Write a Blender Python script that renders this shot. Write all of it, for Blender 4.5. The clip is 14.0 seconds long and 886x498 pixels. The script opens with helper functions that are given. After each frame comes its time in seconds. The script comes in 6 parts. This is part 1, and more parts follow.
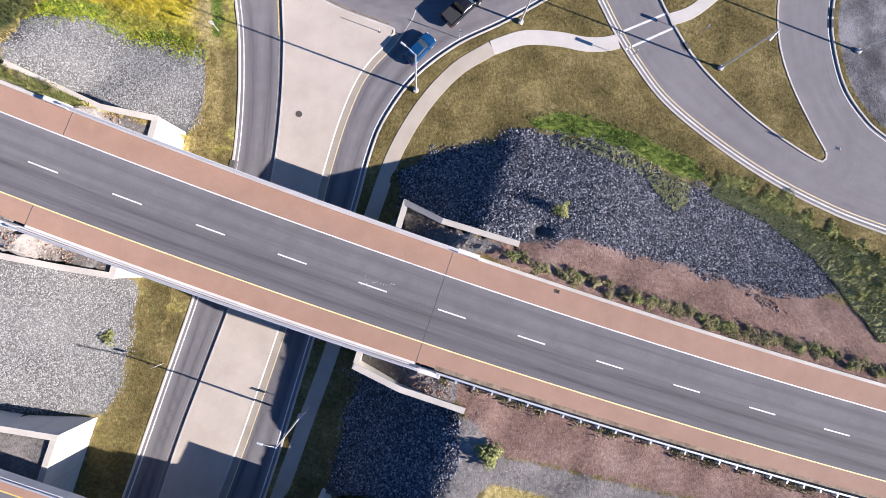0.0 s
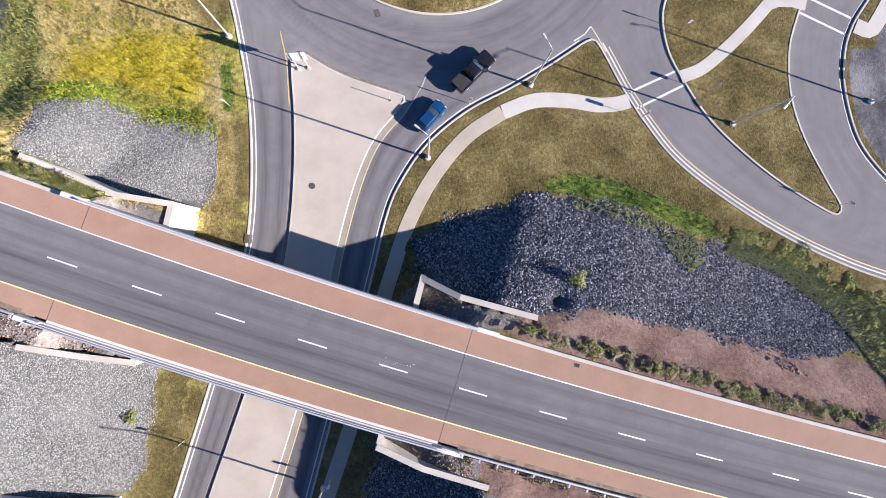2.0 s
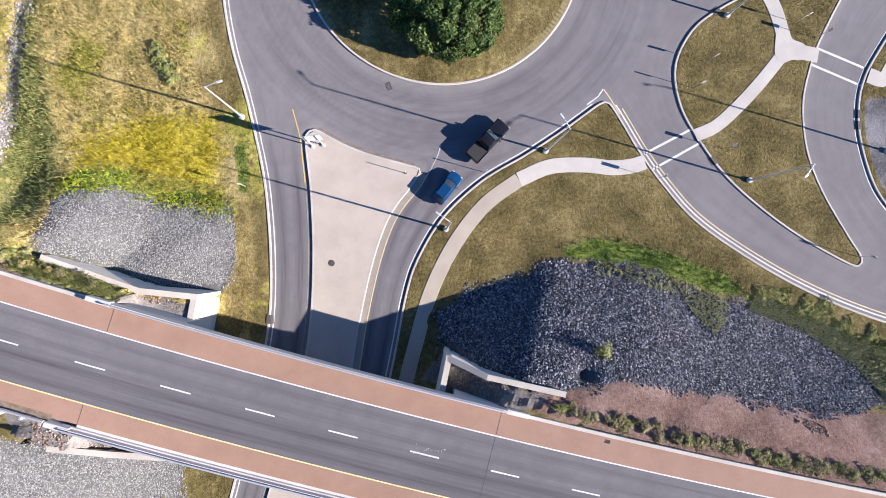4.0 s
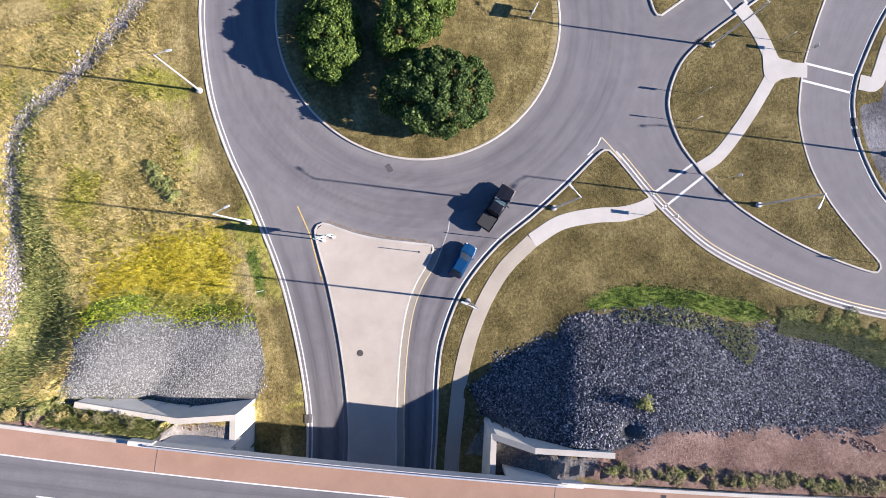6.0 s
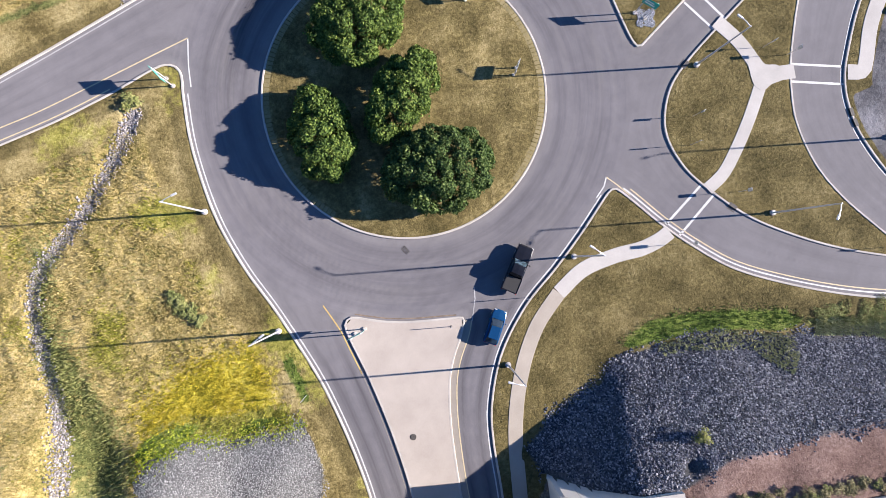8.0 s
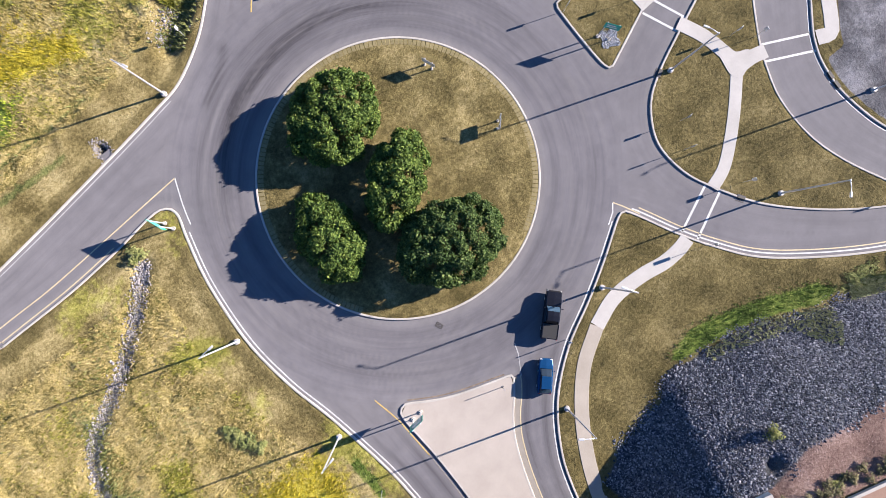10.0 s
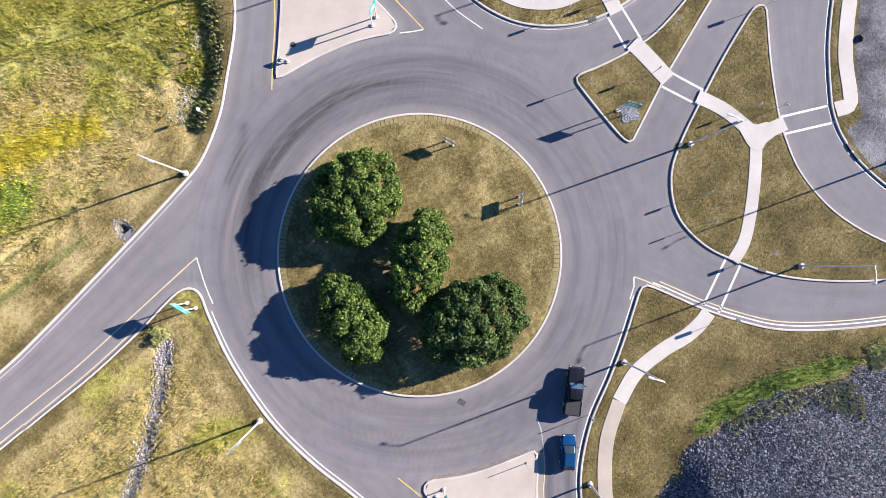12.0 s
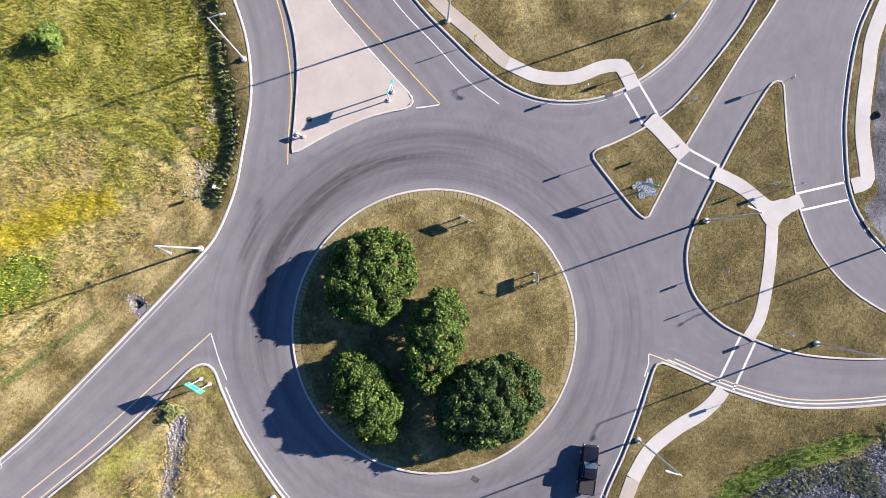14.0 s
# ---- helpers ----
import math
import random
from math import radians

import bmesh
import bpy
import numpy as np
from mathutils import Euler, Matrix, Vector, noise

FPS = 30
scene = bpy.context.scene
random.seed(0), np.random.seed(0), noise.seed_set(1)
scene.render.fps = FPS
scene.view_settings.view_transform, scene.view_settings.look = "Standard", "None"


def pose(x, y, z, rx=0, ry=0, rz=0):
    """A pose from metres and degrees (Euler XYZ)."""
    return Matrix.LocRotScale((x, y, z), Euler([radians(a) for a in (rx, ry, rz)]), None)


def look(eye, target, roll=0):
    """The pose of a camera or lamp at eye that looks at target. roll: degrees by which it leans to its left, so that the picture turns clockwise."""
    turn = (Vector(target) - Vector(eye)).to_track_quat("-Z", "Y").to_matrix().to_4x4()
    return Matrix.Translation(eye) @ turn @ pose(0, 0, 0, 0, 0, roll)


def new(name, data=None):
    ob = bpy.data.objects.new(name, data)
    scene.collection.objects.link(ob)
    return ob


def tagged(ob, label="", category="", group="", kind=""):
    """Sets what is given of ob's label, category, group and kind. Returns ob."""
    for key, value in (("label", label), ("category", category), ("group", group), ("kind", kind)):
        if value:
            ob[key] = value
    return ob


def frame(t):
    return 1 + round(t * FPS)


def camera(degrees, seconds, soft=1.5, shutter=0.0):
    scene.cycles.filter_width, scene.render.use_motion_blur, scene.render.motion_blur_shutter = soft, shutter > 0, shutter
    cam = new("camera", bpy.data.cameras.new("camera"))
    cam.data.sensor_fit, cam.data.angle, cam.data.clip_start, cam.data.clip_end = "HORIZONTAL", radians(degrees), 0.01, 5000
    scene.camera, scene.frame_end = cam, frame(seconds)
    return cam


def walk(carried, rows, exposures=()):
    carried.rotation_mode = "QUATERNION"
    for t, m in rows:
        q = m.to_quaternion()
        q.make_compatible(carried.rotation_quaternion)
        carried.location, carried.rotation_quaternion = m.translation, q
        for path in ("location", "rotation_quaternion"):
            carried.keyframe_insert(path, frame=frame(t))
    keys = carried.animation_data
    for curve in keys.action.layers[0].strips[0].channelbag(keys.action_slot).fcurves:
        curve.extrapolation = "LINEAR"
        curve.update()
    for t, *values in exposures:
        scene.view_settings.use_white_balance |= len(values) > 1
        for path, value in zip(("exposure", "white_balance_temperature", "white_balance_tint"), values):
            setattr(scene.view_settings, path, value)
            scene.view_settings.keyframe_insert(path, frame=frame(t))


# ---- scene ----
cam = camera(78.0, 14.0, 0.75)
PATH = [
    (0, 0.770, -0.370, 64.751, 1.751, -2.616, 0.960),
    (0.5, 0.500, 1.664, 64.830, 1.701, -2.527, 0.620),
    (1, 0.177, 3.718, 64.891, 1.594, -2.463, 0.616),
    (1.5, -0.262, 5.841, 64.919, 1.489, -2.403, 0.227),
    (2, -0.805, 8.018, 64.951, 1.438, -2.275, -0.771),
    (2.5, -1.342, 10.219, 64.961, 1.337, -2.176, -1.774),
    (3, -1.803, 12.415, 64.973, 1.265, -2.080, -2.211),
    (3.2, -1.987, 13.296, 64.977, 1.272, -2.058, -2.214),
    (5.3, -4.120, 22.892, 64.906, 1.309, -2.388, -8.748),
    (5.5, -4.208, 23.868, 64.930, 1.305, -2.392, -9.905),
    (6, -4.407, 26.315, 65.004, 1.282, -2.383, -12.092),
    (6.5, -4.558, 28.766, 65.097, 1.284, -2.374, -14.085),
    (7, -4.624, 31.207, 65.174, 1.237, -2.368, -16.295),
    (7.5, -4.595, 33.617, 65.227, 1.216, -2.326, -18.982),
    (8, -4.483, 36.001, 65.289, 1.230, -2.296, -23.304),
    (8.2, -4.421, 36.951, 65.316, 1.205, -2.331, -26.299),
    (10.3, -2.053, 46.595, 65.801, 1.249, -2.186, -38.617),
    (10.5, -1.742, 47.488, 65.813, 1.276, -2.177, -38.728),
    (11, -0.938, 49.711, 65.832, 1.306, -2.207, -38.823),
    (11.5, -0.044, 51.903, 65.851, 1.342, -2.285, -38.703),
    (12, 0.937, 54.056, 65.883, 1.397, -2.318, -38.702),
    (12.5, 1.974, 56.180, 65.914, 1.406, -2.358, -38.658),
    (13, 3.047, 58.271, 65.932, 1.429, -2.351, -38.497),
    (13.5, 4.157, 60.338, 65.908, 1.371, -2.336, -38.371),
    (14, 5.282, 62.404, 65.869, 1.316, -2.311, -38.206),
]
walk(cam, [(t, pose(x, y, z, rx, ry, rz)) for t, x, y, z, rx, ry, rz in PATH], [(0, 1.63, 5710, 17), (8, 1.68, 5770, 17), (11, 1.74, 5790, 17), (12.6, 1.80, 5790, 17), (14, 1.68, 5790, 17)])

# ---------------------------------------------------------------- light
SUN_ELEV = 21.2
SUN_TO = Vector((0.9465, -0.3226, 0)).normalized() * math.cos(radians(SUN_ELEV)) + Vector((0, 0, math.sin(radians(SUN_ELEV))))
world = bpy.data.worlds.new("sky")
scene.world = world
world.use_nodes = True
wn = world.node_tree
sky = wn.nodes.new("ShaderNodeTexSky")
sky.sky_type = "NISHITA"
sky.sun_disc = False
sky.sun_elevation = radians(SUN_ELEV)
sky.sun_rotation = radians(108.8)
sky.air_density, sky.dust_density, sky.ozone_density = 1.1, 0.1, 8.0
wn.links.new(sky.outputs[0], wn.nodes["Background"].inputs[0])
wn.nodes["Background"].inputs[1].default_value = 0.046
sun_data = bpy.data.lights.new("sun", "SUN")
sun_data.energy, sun_data.angle, sun_data.color = 5.0, radians(0.55), (1.0, 0.87, 0.695)
sun = new("sun", sun_data)
sun.matrix_world = look(SUN_TO * 100, (0, 0, 0))


# ---------------------------------------------------------------- materials
def nodes_of(name):
    m = bpy.data.materials.new(name)
    m.use_nodes = True
    return m, m.node_tree, m.node_tree.nodes["Principled BSDF"]


def node(tree, kind, **inputs):
    n = tree.nodes.new(kind)
    for key, value in inputs.items():
        n.inputs[key.replace("_", " ")].default_value = value
    return n


def noise_tex(tree, scale, detail=4.0, rough=0.6, stretch=None, turn=0.0):
    geo = tree.nodes.new("ShaderNodeNewGeometry")
    n = node(tree, "ShaderNodeTexNoise", Scale=scale, Detail=detail, Roughness=rough)
    if stretch:
        mp = tree.nodes.new("ShaderNodeMapping")
        mp.inputs["Scale"].default_value = stretch
        mp.inputs["Rotation"].default_value = (0, 0, radians(turn))
        tree.links.new(geo.outputs["Position"], mp.inputs[0])
        tree.links.new(mp.outputs[0], n.inputs["Vector"])
    else:
        tree.links.new(geo.outputs["Position"], n.inputs["Vector"])
    return n.outputs["Fac"]


def ramp(tree, fac, stops):
    r = tree.nodes.new("ShaderNodeValToRGB")
    while len(r.color_ramp.elements) < len(stops):
        r.color_ramp.elements.new(0.5)
    for el, (p, c) in zip(r.color_ramp.elements, stops):
        el.position = p
        el.color = (*c, 1) if len(c) == 3 else c
    tree.links.new(fac, r.inputs[0])
    return r.outputs[0]


def mix(tree, fac, a, b, kind="MIX"):
    n = tree.nodes.new("ShaderNodeMix")
    n.data_type, n.blend_type = "RGBA", kind
    for sock, value in ((n.inputs[0], fac), (n.inputs[6], a), (n.inputs[7], b)):
        if isinstance(value, (int, float)):
            sock.default_value = value
        elif isinstance(value, tuple):
            sock.default_value = (*value, 1)
        else:
            tree.links.new(value, sock)
    return n.outputs[2]


def maths(tree, op, a, b=0.0):
    n = tree.nodes.new("ShaderNodeMath")
    n.operation = op
    for sock, value in zip(n.inputs, (a, b)):
        if isinstance(value, (int, float)):
            sock.default_value = value
        else:
            tree.links.new(value, sock)
    return n.outputs[0]


def attribute(tree, name):
    n = tree.nodes.new("ShaderNodeAttribute")
    n.attribute_name = name
    return n.outputs["Fac"]


def bump(tree, bsdf, height, strength=0.4, distance=0.05):
    b = node(tree, "ShaderNodeBump", Strength=strength, Distance=distance)
    tree.links.new(height, b.inputs["Height"])
    tree.links.new(b.outputs[0], bsdf.inputs["Normal"])


def grey(v, tint=(1, 1, 1)):
    return tuple(v * t for t in tint)


def surface(name, dark, light, fine=8.0, coarse=0.6, rough=0.85, relief=0.3, depth=0.02, metal=0.0, spread=0.5, spec=0.3):
    """Two-scale mottled surface between two colours."""
    m, t, b = nodes_of(name)
    mid = tuple((a + c) / 2 for a, c in zip(dark, light))
    f = noise_tex(t, fine, 5)
    c = noise_tex(t, coarse, 3)
    both = maths(t, "ADD", maths(t, "MULTIPLY", f, spread), maths(t, "MULTIPLY", c, 1 - spread))
    col = ramp(t, both, [(0.32, dark), (0.5, mid), (0.68, light)])
    t.links.new(col, b.inputs["Base Color"])
    b.inputs["Roughness"].default_value = rough
    b.inputs["Metallic"].default_value = metal
    b.inputs["Specular IOR Level"].default_value = spec
    if relief:
        bump(t, b, f, relief, depth)
    return m


def plain(name, colour, rough=0.5, metal=0.0, spec=0.5):
    m, t, b = nodes_of(name)
    f = noise_tex(t, 14.0, 3)
    col = ramp(t, f, [(0.3, grey(0.86, colour)), (0.7, grey(1.08, colour))])
    t.links.new(col, b.inputs["Base Color"])
    b.inputs["Roughness"].default_value = rough
    b.inputs["Metallic"].default_value = metal
    b.inputs["Specular IOR Level"].default_value = spec
    return m


def island_coloured(name, stops, rough=0.8, patch=None, spec=0.25, relief=0.0, sward=0.0):
    """Each loose piece of a mesh takes a colour of its own along the ramp."""
    m, t, b = nodes_of(name)
    geo = t.nodes.new("ShaderNodeNewGeometry")
    fac = geo.outputs["Random Per Island"]
    if patch:
        fac = maths(t, "ADD", maths(t, "MULTIPLY", fac, 0.45), maths(t, "SUBTRACT", maths(t, "MULTIPLY", noise_tex(t, patch, 3), 1.5), 0.475))
    col = ramp(t, fac, stops)
    t.links.new(col, b.inputs["Base Color"])
    b.inputs["Roughness"].default_value = rough
    b.inputs["Specular IOR Level"].default_value = spec
    if relief:
        bump(t, b, noise_tex(t, 12.0, 4), relief, 0.03)
    if sward:
        lean = t.nodes.new("ShaderNodeVectorMath")
        lean.operation = "MULTIPLY_ADD"
        t.links.new(geo.outputs["Normal"], lean.inputs[0])
        lean.inputs[1].default_value = (1 - sward,) * 3
        lean.inputs[2].default_value = (0.12 * sward, -0.04 * sward, sward)
        unit = t.nodes.new("ShaderNodeVectorMath")
        unit.operation = "NORMALIZE"
        t.links.new(lean.outputs[0], unit.inputs[0])
        t.links.new(unit.outputs[0], b.inputs["Normal"])
    return m


def ground_material():
    m, t, b = nodes_of("grassland")
    fine = noise_tex(t, 2.6, 7, 0.78)
    blade = noise_tex(t, 9.0, 4, 0.7)
    patch = noise_tex(t, 0.22, 4, 0.6)
    edge = noise_tex(t, 0.9, 5, 0.7)

    def tone(stops, weight=0.6):
        fac = maths(t, "ADD", maths(t, "MULTIPLY", maths(t, "ADD", maths(t, "MULTIPLY", fine, 0.75), maths(t, "MULTIPLY", blade, 0.25)), weight),
                    maths(t, "MULTIPLY", patch, 1 - weight))
        return ramp(t, maths(t, "ADD", maths(t, "MULTIPLY", maths(t, "SUBTRACT", fac, 0.5), 1.55), 0.5), stops)

    def zone(name, below, colour, soft=0.5):
        fac = maths(t, "ADD", attribute(t, name), maths(t, "MULTIPLY", maths(t, "SUBTRACT", edge, 0.5), soft * 2))
        r = t.nodes.new("ShaderNodeMapRange")
        r.interpolation_type = "SMOOTHSTEP"
        r.inputs["From Min"].default_value, r.inputs["From Max"].default_value = 0.35, 0.65
        t.links.new(fac, r.inputs["Value"])
        return mix(t, r.outputs[0], below, colour)

    col = tone([(0.34, (0.061, 0.051, 0.019)), (0.45, (0.114, 0.093, 0.036)), (0.55, (0.170, 0.137, 0.055)), (0.66, (0.255, 0.206, 0.094))])
    col = zone("pale", col, tone([(0.36, (0.10, 0.080, 0.028)), (0.46, (0.20, 0.158, 0.062)), (0.54, (0.295, 0.237, 0.098)), (0.64, (0.43, 0.35, 0.165))]), 0.34)
    col = zone("meadow", col, tone([(0.35, (0.10, 0.100, 0.026)), (0.44, (0.23, 0.19, 0.060)), (0.53, (0.40, 0.32, 0.120)), (0.65, (0.60, 0.48, 0.23))]))
    col = zone("gold", col, tone([(0.35, (0.12, 0.12, 0.014)), (0.45, (0.31, 0.272, 0.020)), (0.55, (0.48, 0.41, 0.040)), (0.66, (0.56, 0.48, 0.09))]))
    col = zone("lime", col, tone([(0.35, (0.10, 0.105, 0.020)), (0.45, (0.215, 0.205, 0.040)), (0.55, (0.34, 0.315, 0.075)), (0.66, (0.48, 0.43, 0.15))]))
    col = zone("lush", col, tone([(0.35, (0.045, 0.055, 0.018)), (0.48, (0.125, 0.138, 0.042)), (0.58, (0.21, 0.215, 0.072)), (0.66, (0.32, 0.31, 0.12))]))
    col = zone("clover", col, tone([(0.35, (0.040, 0.064, 0.012)), (0.47, (0.095, 0.138, 0.025)), (0.57, (0.16, 0.205, 0.038)), (0.66, (0.24, 0.27, 0.075))]))
    col = zone("dirt", col, tone([(0.33, (0.115, 0.073, 0.059)), (0.45, (0.185, 0.120, 0.097)), (0.55, (0.245, 0.163, 0.134)), (0.66, (0.33, 0.238, 0.20))]))
    col = zone("gravel", col, tone([(0.33, (0.085, 0.080, 0.076)), (0.5, (0.19, 0.177, 0.167)), (0.66, (0.31, 0.285, 0.265))]))
    # Dark ground colour deepens the shaded gaps between riprap stones; scree is lighter.
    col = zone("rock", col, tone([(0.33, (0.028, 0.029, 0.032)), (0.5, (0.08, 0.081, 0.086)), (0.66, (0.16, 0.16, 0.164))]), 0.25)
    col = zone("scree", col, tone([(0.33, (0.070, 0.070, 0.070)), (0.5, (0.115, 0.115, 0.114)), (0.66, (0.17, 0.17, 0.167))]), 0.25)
    col = zone("lot", col, tone([(0.33, (0.066, 0.065, 0.071)), (0.5, (0.140, 0.138, 0.146)), (0.66, (0.25, 0.245, 0.256))], 0.4), 0.15)
    t.links.new(col, b.inputs["Base Color"])
    b.inputs["Roughness"].default_value = 0.95
    b.inputs["Diffuse Roughness"].default_value = 0.22
    b.inputs["Specular IOR Level"].default_value = 0.1
    bump(t, b, maths(t, "ADD", fine, maths(t, "MULTIPLY", blade, 0.35)), 0.75, 0.16)
    return m


def asphalt_material(name, dark, light, tracks=True):
    m, t, b = nodes_of(name)
    fine = noise_tex(t, 8.0, 5, 0.75)
    mid = noise_tex(t, 0.55, 5, 0.65)
    wide = noise_tex(t, 0.07, 3, 0.5)
    base = maths(t, "ADD", maths(t, "MULTIPLY", fine, 0.34), maths(t, "ADD", maths(t, "MULTIPLY", mid, 0.34), maths(t, "MULTIPLY", wide, 0.32)))
    col = ramp(t, base, [(0.34, dark), (0.66, light)])
    if tracks:
        geo = t.nodes.new("ShaderNodeNewGeometry")
        split = t.nodes.new("ShaderNodeSeparateXYZ")
        t.links.new(geo.outputs["Position"], split.inputs[0])
        join = t.nodes.new("ShaderNodeCombineXYZ")
        t.links.new(maths(t, "MULTIPLY", attribute(t, "across"), 2.4), join.inputs[0])
        t.links.new(maths(t, "MULTIPLY", split.outputs[0], 0.09), join.inputs[1])
        t.links.new(maths(t, "MULTIPLY", split.outputs[1], 0.09), join.inputs[2])
        lanes = node(t, "ShaderNodeTexNoise", Scale=1.0, Detail=4.0, Roughness=0.65)
        t.links.new(join.outputs[0], lanes.inputs["Vector"])
        r = t.nodes.new("ShaderNodeMapRange")
        r.inputs["From Min"].default_value, r.inputs["From Max"].default_value = 0.35, 0.68
        t.links.new(lanes.outputs["Fac"], r.inputs["Value"])
        streaks = r.outputs[0]
        col = mix(t, maths(t, "MULTIPLY", streaks, 0.20), col, (0.088, 0.084, 0.092))
        wear = maths(t, "MULTIPLY", maths(t, "MULTIPLY", attribute(t, "wear"), maths(t, "ADD", 0.62, maths(t, "MULTIPLY", streaks, 0.75))), maths(t, "ADD", 0.55, maths(t, "MULTIPLY", mid, 0.9)))
        col = mix(t, wear, col, (0.062, 0.058, 0.064))
        col = mix(t, maths(t, "MULTIPLY", attribute(t, "fresh"), 0.55), col, (0.30, 0.285, 0.265))
    t.links.new(col, b.inputs["Base Color"])
    b.inputs["Roughness"].default_value = 0.88
    b.inputs["Diffuse Roughness"].default_value = 0.22
    b.inputs["Specular IOR Level"].default_value = 0.25
    bump(t, b, fine, 0.25, 0.006)
    return m


def concrete_material(name, dark, light, joint=0.0):
    m, t, b = nodes_of(name)
    fine = noise_tex(t, 9.0, 5, 0.65)
    wide = noise_tex(t, 0.28, 4, 0.6)
    col = ramp(t, maths(t, "ADD", maths(t, "MULTIPLY", fine, 0.4), maths(t, "MULTIPLY", wide, 0.6)), [(0.33, dark), (0.67, light)])
    t.links.new(col, b.inputs["Base Color"])
    b.inputs["Roughness"].default_value = 0.85
    b.inputs["Diffuse Roughness"].default_value = 0.15
    b.inputs["Specular IOR Level"].default_value = 0.2
    bump(t, b, fine, 0.2, 0.008)
    return m


def leaf_material(name, stops):
    m, t, b = nodes_of(name)
    geo = t.nodes.new("ShaderNodeNewGeometry")
    fac = maths(t, "ADD", maths(t, "MULTIPLY", geo.outputs["Random Per Island"], 0.6), maths(t, "MULTIPLY", noise_tex(t, 0.8, 3), 0.4))
    col = ramp(t, fac, stops)
    t.links.new(col, b.inputs["Base Color"])
    b.inputs["Roughness"].default_value = 0.65
    b.inputs["Specular IOR Level"].default_value = 0.18
    thin = t.nodes.new("ShaderNodeBsdfTranslucent")
    t.links.new(col, thin.inputs["Color"])
    add = node(t, "ShaderNodeMixShader", Fac=0.25)
    t.links.new(b.outputs[0], add.inputs[1])
    t.links.new(thin.outputs[0], add.inputs[2])
    t.links.new(add.outputs[0], t.nodes["Material Output"].inputs["Surface"])
    return m


M_GROUND = ground_material()
M_ROAD = asphalt_material("road_asphalt", (0.129, 0.124, 0.134), (0.225, 0.215, 0.226))
M_LANE = asphalt_material("highway_asphalt", (0.115, 0.112, 0.120), (0.190, 0.184, 0.192))
M_SHOULDER = asphalt_material("red_shoulder_asphalt", (0.25, 0.158, 0.114), (0.355, 0.230, 0.170), False)
M_KERB = concrete_material("kerb_concrete", (0.36, 0.335, 0.30), (0.56, 0.525, 0.475))
M_WALK = concrete_material("pavement_concrete", (0.34, 0.30, 0.245), (0.44, 0.392, 0.33))
M_WALK_NEW = concrete_material("new_pavement_concrete", (0.41, 0.388, 0.355), (0.54, 0.515, 0.475))
M_MEDIAN = concrete_material("median_concrete", (0.37, 0.325, 0.28), (0.475, 0.425, 0.37))
M_WALL = concrete_material("wall_concrete", (0.50, 0.48, 0.44), (0.66, 0.635, 0.59))
M_PARAPET = concrete_material("parapet_concrete", (0.46, 0.44, 0.42), (0.62, 0.59, 0.56))
M_WHITE = surface("white_road_paint", (0.42, 0.42, 0.41), (0.70, 0.70, 0.69), 5.0, 0.7, 0.7, 0.1)
M_WHITE_OLD = surface("worn_white_road_paint", (0.26, 0.255, 0.255), (0.52, 0.515, 0.51), 5.0, 0.7, 0.75, 0.1)
M_GUTTER = concrete_material("gutter_concrete", (0.24, 0.215, 0.18), (0.36, 0.325, 0.28))
M_JOINT = plain("dusty_joint_seal", (0.085, 0.08, 0.078), 0.8)
M_YELLOW = surface("yellow_road_paint", (0.50, 0.35, 0.10), (0.70, 0.51, 0.18), 5.0, 0.7, 0.7, 0.1)
M_YELLOW_PALE = surface("pale_yellow_road_paint", (0.55, 0.44, 0.20), (0.78, 0.64, 0.34), 5.0, 0.7, 0.7, 0.1)
M_YELLOW_OLD = surface("faded_yellow_road_paint", (0.45, 0.37, 0.22), (0.64, 0.54, 0.34), 5.0, 0.7, 0.7, 0.1)
M_STEEL = plain("galvanised_steel", (0.62, 0.63, 0.64), 0.42, 0.55)
M_DARKSTEEL = plain("weathered_steel", (0.10, 0.10, 0.105), 0.6, 0.5)
M_IRON = surface("cast_iron", (0.05, 0.045, 0.042), (0.12, 0.11, 0.10), 20, 2, 0.7, 0.3, 0.01)
M_GREEN_SIGN = plain("green_sign_sheeting", (0.0, 0.36, 0.27), 0.4)
M_SIGN_BACK = plain("bare_aluminium", (0.66, 0.67, 0.68), 0.45, 0.4)
M_WHITE_SIGN = plain("white_sign_sheeting", (0.82, 0.82, 0.80), 0.4)
M_YELLOW_SIGN = plain("yellow_sign_sheeting", (0.80, 0.62, 0.02), 0.4)
M_BLACK = plain("black_rubber", (0.022, 0.022, 0.023), 0.75)
M_GLASS = plain("tinted_glass", (0.03, 0.042, 0.055), 0.06, 0.0, 0.8)
# Pale blue base colour stands for the sky reflected in the windscreen.
M_SCREEN = plain("sky_reflection_windscreen", (0.16, 0.25, 0.33), 0.12, 0.35, 0.9)
M_LENS = plain("lamp_lens", (0.75, 0.75, 0.72), 0.2)
M_RED = plain("red_lamp_lens", (0.35, 0.01, 0.01), 0.25)
M_TRUCK = plain("black_car_paint", (0.012, 0.012, 0.015), 0.18, 0.1, 0.7)
M_BLUE = plain("blue_car_paint", (0.010, 0.062, 0.17), 0.25, 0.3, 0.5)
M_VERGE = surface("gritty_verge", (0.085, 0.066, 0.050), (0.30, 0.235, 0.175), 2.2, 0.9, 0.95, 0.5, 0.03)
